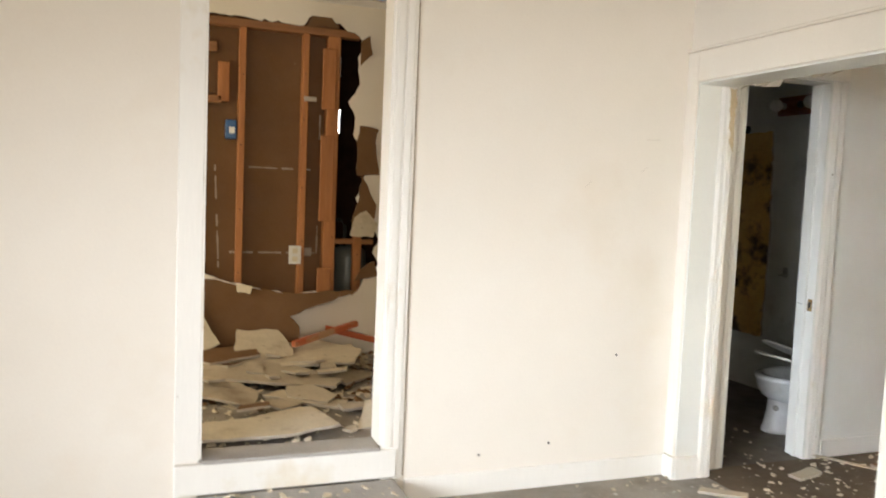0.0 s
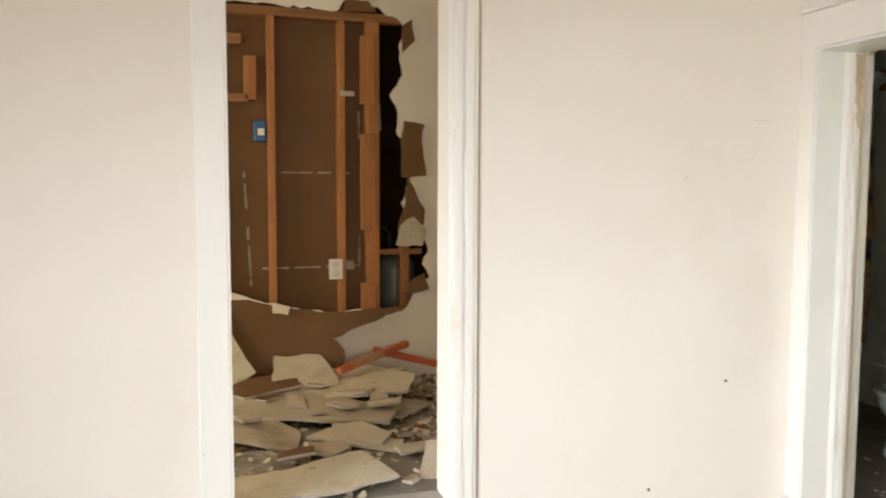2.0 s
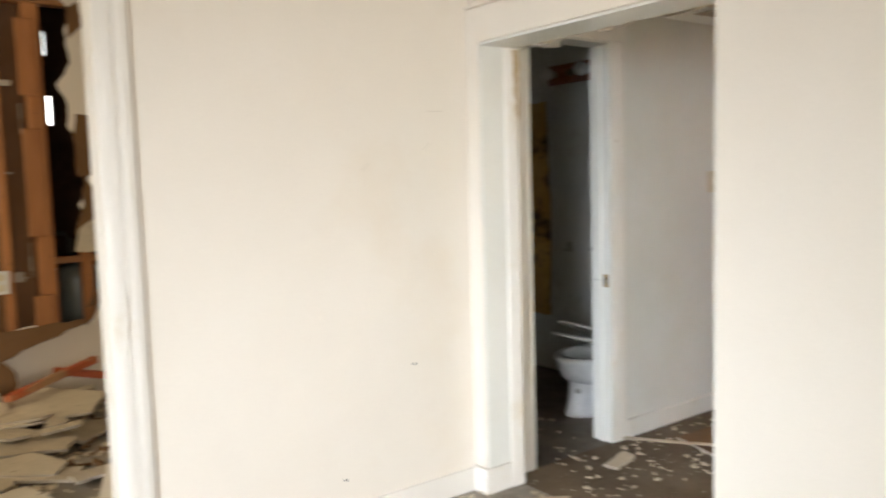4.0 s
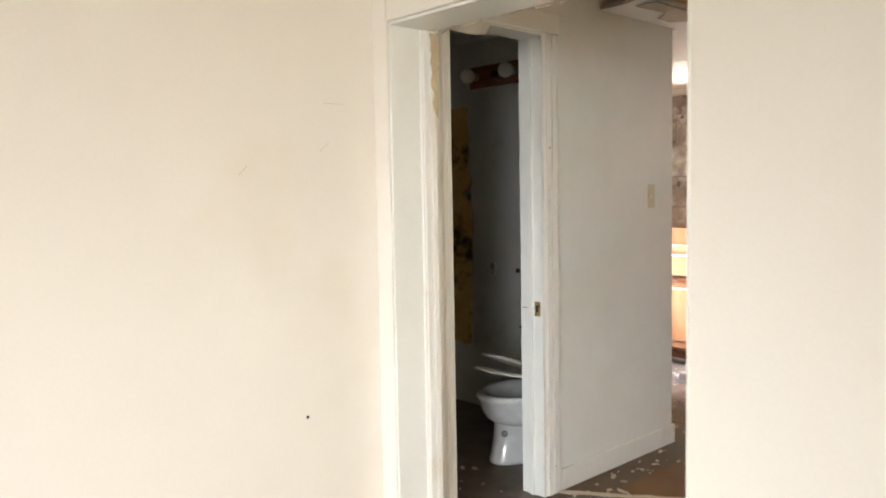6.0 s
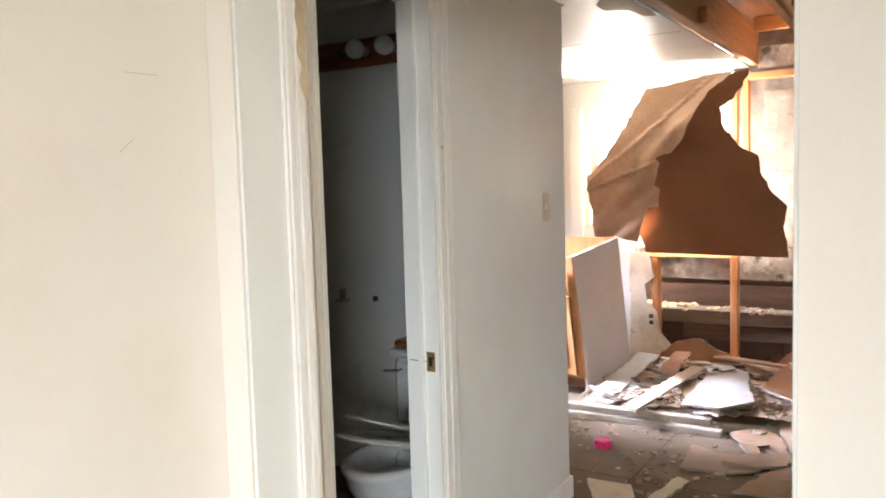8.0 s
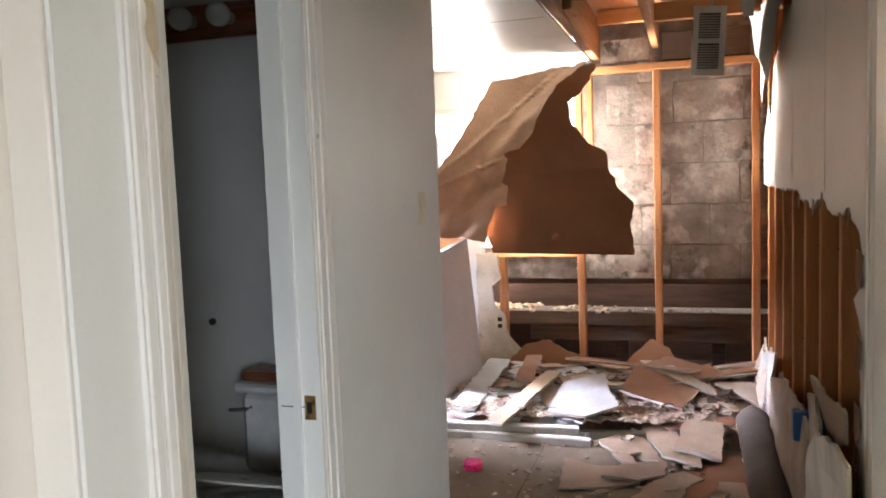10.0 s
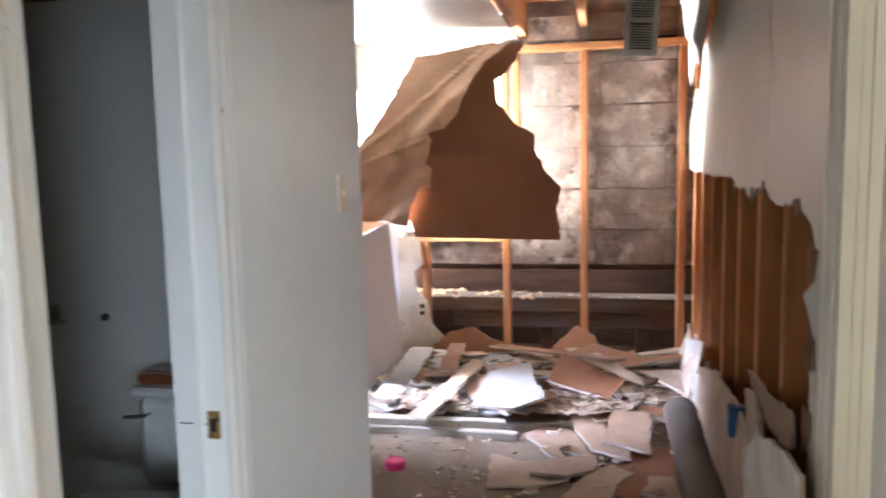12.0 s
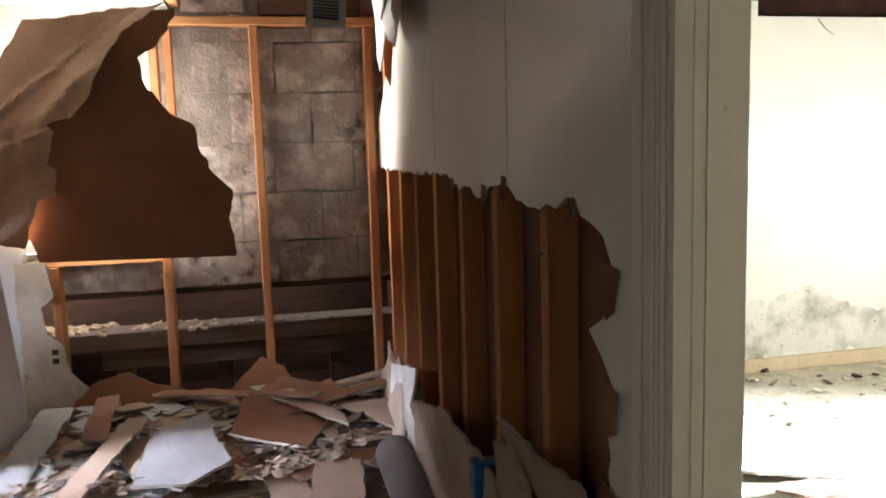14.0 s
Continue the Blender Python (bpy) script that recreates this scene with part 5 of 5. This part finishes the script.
flake([(-0.30, 0.0), (0.34, 0.0), (0.28, 0.09), (0.12, 0.13), (0.0, 0.20), (-0.15, 0.17), (-0.26, 0.08)], (7.0, 3.62, 0.10), (78, 0, -90), "brown drywall scrap standing against the studs", KD, KMB, 97)
flake([(-0.22, 0.0), (0.2, 0.0), (0.10, 0.16), (-0.02, 0.22), (-0.12, 0.12)], (6.98, 2.92, 0.12), (62, 0, -96), "tan drywall scrap standing against the studs", KD, KMB, 98)
flake([(-0.6, -0.08), (0.6, -0.06), (0.62, 0.08), (-0.55, 0.07)], (6.86, 2.58, 0.13), (0, 10, 84), "long pale drywall plank at the wall foot", KD, KM, 99)
flake([(-0.36, -0.03), (0.36, -0.04), (0.33, 0.03), (-0.34, 0.035)], (6.62, 2.60, 0.19), (4, -4, -62), "long brown wood splinter across the heap", KD, KMB, 100)
flake([(-0.2, -0.05), (0.2, -0.03), (0.18, 0.05), (-0.18, 0.04)], (6.95, 2.34, 0.20), (3, 8, 96), "pale drywall plank at the corner", KD, KM, 101)
for pts, z, rot, lab, m_ in (
        ([(5.78, 3.14), (5.93, 3.04), (5.87, 2.91), (5.56, 2.80), (5.60, 3.04)], 0.030, (1, -1), "tan drywall piece with brown stains", KT),
        ([(6.07, 2.93), (6.14, 2.77), (5.80, 2.73), (5.71, 2.62), (5.50, 2.63), (5.59, 2.81), (5.86, 2.90)], 0.046, (1, -1), "tan drywall piece with a torn edge", KT),
        ([(5.64, 2.76), (6.06, 2.70), (6.16, 2.64), (6.02, 2.60), (6.02, 2.51), (5.56, 2.54)], 0.085, (3, -5), "square tan drywall piece tilted on others", KT),
        ([(5.15, 3.25), (5.51, 3.28), (5.44, 3.10), (5.46, 3.02), (5.28, 2.90), (5.20, 3.02)], 0.024, (0, -1), "tan drywall piece with torn paper", KT),
        ([(5.26, 3.07), (5.43, 2.99), (5.51, 2.79), (5.35, 2.79), (5.26, 2.91)], 0.044, (2, -2), "long tan drywall piece lying on another", KT),
        ([(4.95, 2.96), (5.20, 2.88), (5.36, 2.78), (5.24, 2.70), (4.98, 2.74)], 0.030, (0, -1), "tan drywall piece on the vinyl floor", KT),
        ([(5.41, 2.78), (5.47, 2.71), (5.38, 2.62), (5.22, 2.72)], 0.022, (0, 1), "small tan drywall piece on the floor", KT),
        ([(5.14, 2.72), (5.60, 2.70), (5.76, 2.58), (5.70, 2.40), (5.12, 2.42)], 0.016, (0, 0), "reddish brown backed drywall sheet on the floor", KMB),
        ([(5.10, 2.58), (5.34, 2.56), (5.35, 2.45), (5.12, 2.44)], 0.034, (1, 2), "tan drywall rectangle on the floor", KT),
        ([(6.53, 2.54), (6.64, 2.30), (6.20, 2.29), (6.35, 2.40)], 0.15, (5, -4), "pale drywall piece at the wall foot", KM),
        ([(6.82, 2.99), (6.87, 2.84), (6.40, 2.56), (6.26, 2.54), (6.60, 2.84)], 0.20, (3, -3), "long pale splintered drywall strip", KM),
        ([(6.39, 3.60), (6.38, 3.52), (6.04, 3.38), (6.05, 3.45)], 0.13, (1, -7), "narrow tan drywall strip on the heap", KT)):
    cx, cy = sum(p[0] for p in pts) / len(pts), sum(p[1] for p in pts) / len(pts)
    flake([(x - cx, y - cy) for x, y in pts], (cx, cy, z), (*rot, 0), lab, KD, m_, int(cx * 100 + cy * 10), 0.013, 2, 0.02, 0.008)
sprinkle(80, (6.0, 7.02, 2.35, 4.02), heap_z, (0.04, 0.15), 7, KD, "tan broken drywall piece on the heap", "brown backed drywall piece on the heap", 8, 0.30, (KT, KMB))
sprinkle(12, (5.0, 6.1, 2.35, 3.25), lambda x, y: 0.03, (0.03, 0.07), 9, KD, "tan broken drywall piece on the floor", "brown backed drywall piece on the floor", 4, 0.12, (KT, KMB))
sprinkle(22, (0.45, 1.75, 4.15, 5.35), lambda x, y: F2 + 0.03 + 0.05 * max(0.0, min(1.0, (y - 4.2) / 0.6)), (0.04, 0.13), 17, BR, "pale broken drywall piece on the concrete", "brown backed drywall piece on the concrete", 9, 0.10, (RUB, RUBB))
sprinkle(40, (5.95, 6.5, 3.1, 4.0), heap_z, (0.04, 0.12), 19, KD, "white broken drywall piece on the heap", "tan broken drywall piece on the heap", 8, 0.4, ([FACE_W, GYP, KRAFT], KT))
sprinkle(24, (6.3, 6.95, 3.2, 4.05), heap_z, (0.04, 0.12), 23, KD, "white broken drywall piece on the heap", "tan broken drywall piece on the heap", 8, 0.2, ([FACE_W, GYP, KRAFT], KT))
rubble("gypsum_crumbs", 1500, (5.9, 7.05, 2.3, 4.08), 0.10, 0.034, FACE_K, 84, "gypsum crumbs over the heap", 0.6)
rubble("gypsum_crumbs", 420, (4.7, 6.1, 2.3, 4.0), 0.0, 0.03, FACE_K, 85, "gypsum crumbs on the vinyl floor", 1.0)
rubble("wood_splinters", 60, (5.9, 7.0, 2.4, 4.0), 0.13, 0.06, OLDBEAM, 86, "brown wood splinters in the heap", 0.3)

for k, (y0, y1, x, z) in enumerate(((3.18, 4.25, 5.74, 0.0), (3.22, 4.28, 5.80, 0.0), (3.20, 4.30, 5.86, 0.0), (3.25, 4.22, 5.80, 0.042), (2.85, 4.1, 5.93, 0.0))):
    ob = part("trim_board", boxes((0, 0.05, 0, y1 - y0, 0, 0.04), (0.005, 0.045, 0, y1 - y0, 0.0401, 0.043), bevel=0.003), mat("old white moulding", (0.42, 0.37, 0.30), (0.54, 0.49, 0.41), 4, 0.8, 0.1, 60, spot=(0.3, 0.22, 0.14), spec=0.25) if k == 0 else bpy.data.materials["old white moulding"])
    ob.matrix_world = pose(x, y0, z, 0, 0, (-3, -1, 1, 2, 9)[k])
    tagged(ob, "long off-white wooden trim board on the floor", "trim board", "loose trim boards")

lid = thing("plastic_lid", "magenta plastic bottle lid on the floor", "lid", at=(5.337, 3.706, 0))
part("cap", lathe([(0.046, 0.0), (0.048, 0.008), (0.048, 0.034), (0.043, 0.04), (0.038, 0.036)], 24), PINK, lid, smooth=False)

duct = thing("cardboard_tube", "long grey tube leaning beside the torn wall", "tube")
P0, P1 = Vector((4.70, 2.36, 0.085)), Vector((5.98, 2.37, 0.115))
td = (P1 - P0).to_track_quat("Z", "Y").to_matrix().to_4x4()
ln = (P1 - P0).length
part("tube_wall", lathe([(0.083, 0.0), (0.083, ln), (0.074, ln + 0.001), (0.073, ln - 0.25)], 28), DUCT, duct, m=Matrix.Translation(P0) @ td, smooth=False)
part("tube_inside", lathe([(0.0735, ln - 0.24), (0.0735, ln - 0.01)], 28), TUBE_IN, duct, m=Matrix.Translation(P0) @ td)

blue2 = thing("electrical_box", "blue plastic electrical box low in the torn wall", "electrical box")
part("body", boxes((4.812, 4.878, 2.20, 2.312, 0.41, 0.52), bevel=0.006), BLUE, blue2)
# torn drywall left standing and leaning at the foot of the right wall
for k, (pts, y, m_, lab) in enumerate((
        ([(6.62, 0.35), (5.96, 0.49), (6.01, 0.31), (5.58, 0.25), (5.5, 0.16), (6.37, 0.01), (6.5, 0.01)], 2.275, [HALL, GYP, KRAFT], "pale torn drywall spire standing by the studs"),
        ([(5.88, 0.38), (5.34, 0.51), (4.88, 0.53), (4.63, 0.48), (4.56, 0.012), (5.09, 0.012), (5.75, 0.11)], 2.29, [FACE_K, GYP, KRAFT], "wide torn drywall sheet leaning on the studs"),
        ([(4.75, 0.68), (4.51, 0.7), (4.18, 0.71), (4.14, 0.63), (4.26, 0.59), (4.49, 0.6), (4.63, 0.64)], 2.262, [FACE_T, GYP, KRAFT], "tan torn drywall tongue peeling from the wall"),
        ([(4.31, 0.61), (4.13, 0.64), (4.0, 0.68), (3.88, 0.66), (3.84, 0.012), (4.49, 0.012), (4.54, 0.48), (4.34, 0.63)], 2.30, [HALL, GYP, KRAFT], "white torn drywall remnant at the wall foot"),
        ([(4.75, 0.61), (4.58, 0.65), (4.44, 0.61), (4.47, 0.012), (4.63, 0.012)], 2.275, [FACE_K, GYP, KRAFT], "narrow torn drywall strip by the electrical box"))):
    cx = sum(p[0] for p in pts) / len(pts)

    def lean(u, v):
        return (0, 0, 0.05 * max(0.0, 0.5 - v) + 0.018 * noise.noise((u * 5 + k, v * 5, 2)))

    ob = part("drywall_piece", sheet(ragged([(x - cx, z) for x, z in pts], 0.035, 0.008, 310 + k), 0.012, 2, lean), m_)
    ob.matrix_world = Matrix.Translation((cx, y, 0)) @ UPRIGHT_NY
    tagged(ob, lab, "drywall", KD)
for k, (x, h, w, tilt) in enumerate(((6.75, 0.36, 0.22, 12), (6.3, 0.40, 0.24, 14))):
    flake([(-w, 0.0), (w, 0.0), (w * 0.8, h * 0.45), (w * 0.25, h * 0.7), (-0.1 * w, h), (-w * 0.5, h * 0.7), (-w * 0.9, h * 0.5)], (x, DR + 0.03 + h * math.sin(radians(tilt)), 0.01), (90 - tilt, 0, 180), "jagged drywall shard leaning on the stripped wall", KD, KM, 320 + k, 0.013, 1, 0.05, 0.012)

# torn paper curls on the edge of the remaining drywall
for k, (x, z, s) in enumerate(((4.10, 1.13, 0.05), (4.10, 0.90, 0.05), (4.28, 1.27, 0.025), (4.75, 1.30, 0.03), (4.95, 1.27, 0.03), (4.11, 0.70, 0.05), (4.12, 0.60, 0.04), (5.35, 1.28, 0.03))):
    flake([(-s, -s), (s * 0.6, -s * 1.2), (s * 0.8, s * 0.4), (0, s), (-s * 0.7, s * 0.6)], (x, DR + 0.006, z), (-88, 0, 0), "torn curling paper at the drywall edge", "torn paper", KMB, 340 + k, 0.0015, 1, 0.9, 0.02, name="torn_paper")

# window of the kitchen
win = tagged(new("window_1"), "bright kitchen window with white frame", "window", kind="structure")
part("window_frame", boxes((7.115, 7.16, 4.46, 4.50, 1.08, 1.93), (7.115, 7.16, 3.45, 3.48, 1.08, 1.93), (7.115, 7.16, 3.48, 4.46, 1.895, 1.93), (7.115, 7.16, 3.48, 4.46, 1.08, 1.115)), WPLASTIC, win)
part("window_trim", boxes((7.08, 7.0995, 4.505, 4.60, 0.95, 2.0), bevel=0.003), HALL, win)

# ---- bright room ----
patch = [(-1.9, 0.09), (1.5, 0.09), (1.5, 0.30), (1.1, 0.36), (0.8, 0.30), (0.55, 0.40), (0.2, 0.50), (-0.1, 0.42), (-0.35, 0.52), (-0.7, 0.36), (-1.2, 0.30), (-1.9, 0.26)]
mp_ = part("mould_patch", sheet(ragged(patch, 0.05, 0.03, 88), 0.002), [MOULDPATCH, MOULDPATCH, MOULDPATCH])
mp_.matrix_world = Matrix.Translation((6.9175, 0, 0)) @ UPRIGHT_X
tagged(mp_, "grey mould band along the foot of the wall", "mould", kind="structure")
for x in (3.4, 4.2, 5.0, 5.8, 6.6):
    stud("ceiling_joist", x, x + 0.05, -3.3, 2.0, 2.28, 2.49, PLATEY, "bare joist above the torn ceiling", "bright room joists")
flake([(-0.10, 0.0), (0.11, 0.0), (0.07, -0.06), (0.01, -0.10), (-0.05, -0.06)], (6.913, -0.5, 2.13), (86, 0, -90), "small torn blister of paint on the wall", "bright room pieces", [MOULD, GYP, MOULD], 401, 0.003)
flake([(-0.25, -0.25), (0.15, -0.3), (0.30, 0.0), (0.10, 0.25), (-0.2, 0.3)], (5.66, 0.72, 0.06), (4, -4, -12), "white fallen drywall slab with brown edge", "bright room pieces", [WHITE, GYP, KRAFT], 403)
flake([(-0.10, -0.26), (0.02, -0.24), (0.12, -0.05), (0.10, 0.14), (0.0, 0.24), (-0.09, 0.18)], (5.26, 0.78, 0.07), (5, 8, 0), "broken dark brown board beside white drywall", "bright room pieces", [OLDBEAM, OLDBEAM, OLDBEAM], 404)
rubble("white_crumbs", 300, (4.3, 6.8, -0.8, 1.9), 0.0, 0.04, FACE, 87, "crumbs over the pale floor", 0.8)
rubble("brown_crumbs", 16, (6.6, 6.9, -1.5, 0.8), 0.0, 0.045, OLDBEAM, 88, "brown scraps along the baseboard", 0.0)

# ---- concrete blocks behind the far studs ----
blockwall = tagged(new("wall_blocks"), "mouldy grey concrete block wall behind bare studs", "wall", kind="structure")
part("mortar_bed", boxes((7.235, 7.40, 1.95, 3.42, 0.702, 2.52), (7.235, 7.40, 3.42, 3.96, 0.702, 0.95), (7.235, 7.40, 4.72, 5.4, 0.95, 2.52)), MORTAR, blockwall)
BH, BW = 0.272, 0.44
brnd = random.Random(5)
shapes = []
for k in range(5):
    bm = bmesh.new()
    bx(bm, -0.022, 0.0, 0.003, BW - 0.004, 0.003, BH - 0.006)
    bmesh.ops.subdivide_edges(bm, edges=bm.edges[:], cuts=2, use_grid_fill=True)
    for v in bm.verts:
        v.co += 0.011 * Vector((noise.noise(v.co * 9 + Vector((k, 0, 0))), noise.noise(v.co * 9 + Vector((0, k, 3))), noise.noise(v.co * 9 + Vector((5, 0, k)))))
    me = bpy.data.meshes.new("block")
    bm.to_mesh(me)
    bm.free()
    me.materials.append(BLOCK)
    shapes.append(me)
for r in range(7):
    z0 = 0.702 if r == 0 else 0.94 + (r - 1) * BH
    for y_start, y_end in ((2.0, 3.95), (4.75, 5.3)):
        y = y_start - BW * (0.2 + 0.5 * (r % 2)) + brnd.uniform(-0.04, 0.04)
        while y < y_end - 0.1:
            if z0 + BH < 2.56 and (y_start > 3 and r > 0 or y_start < 3 and (r == 0 or y < 3.0)):
                b = new("block", brnd.choice(shapes))
                b.parent = blockwall
                b.location = (7.236 + brnd.uniform(-0.006, 0.003), y, z0)
                b.scale = (1, 1, 0.875 if r == 0 else 1)
            y += BW
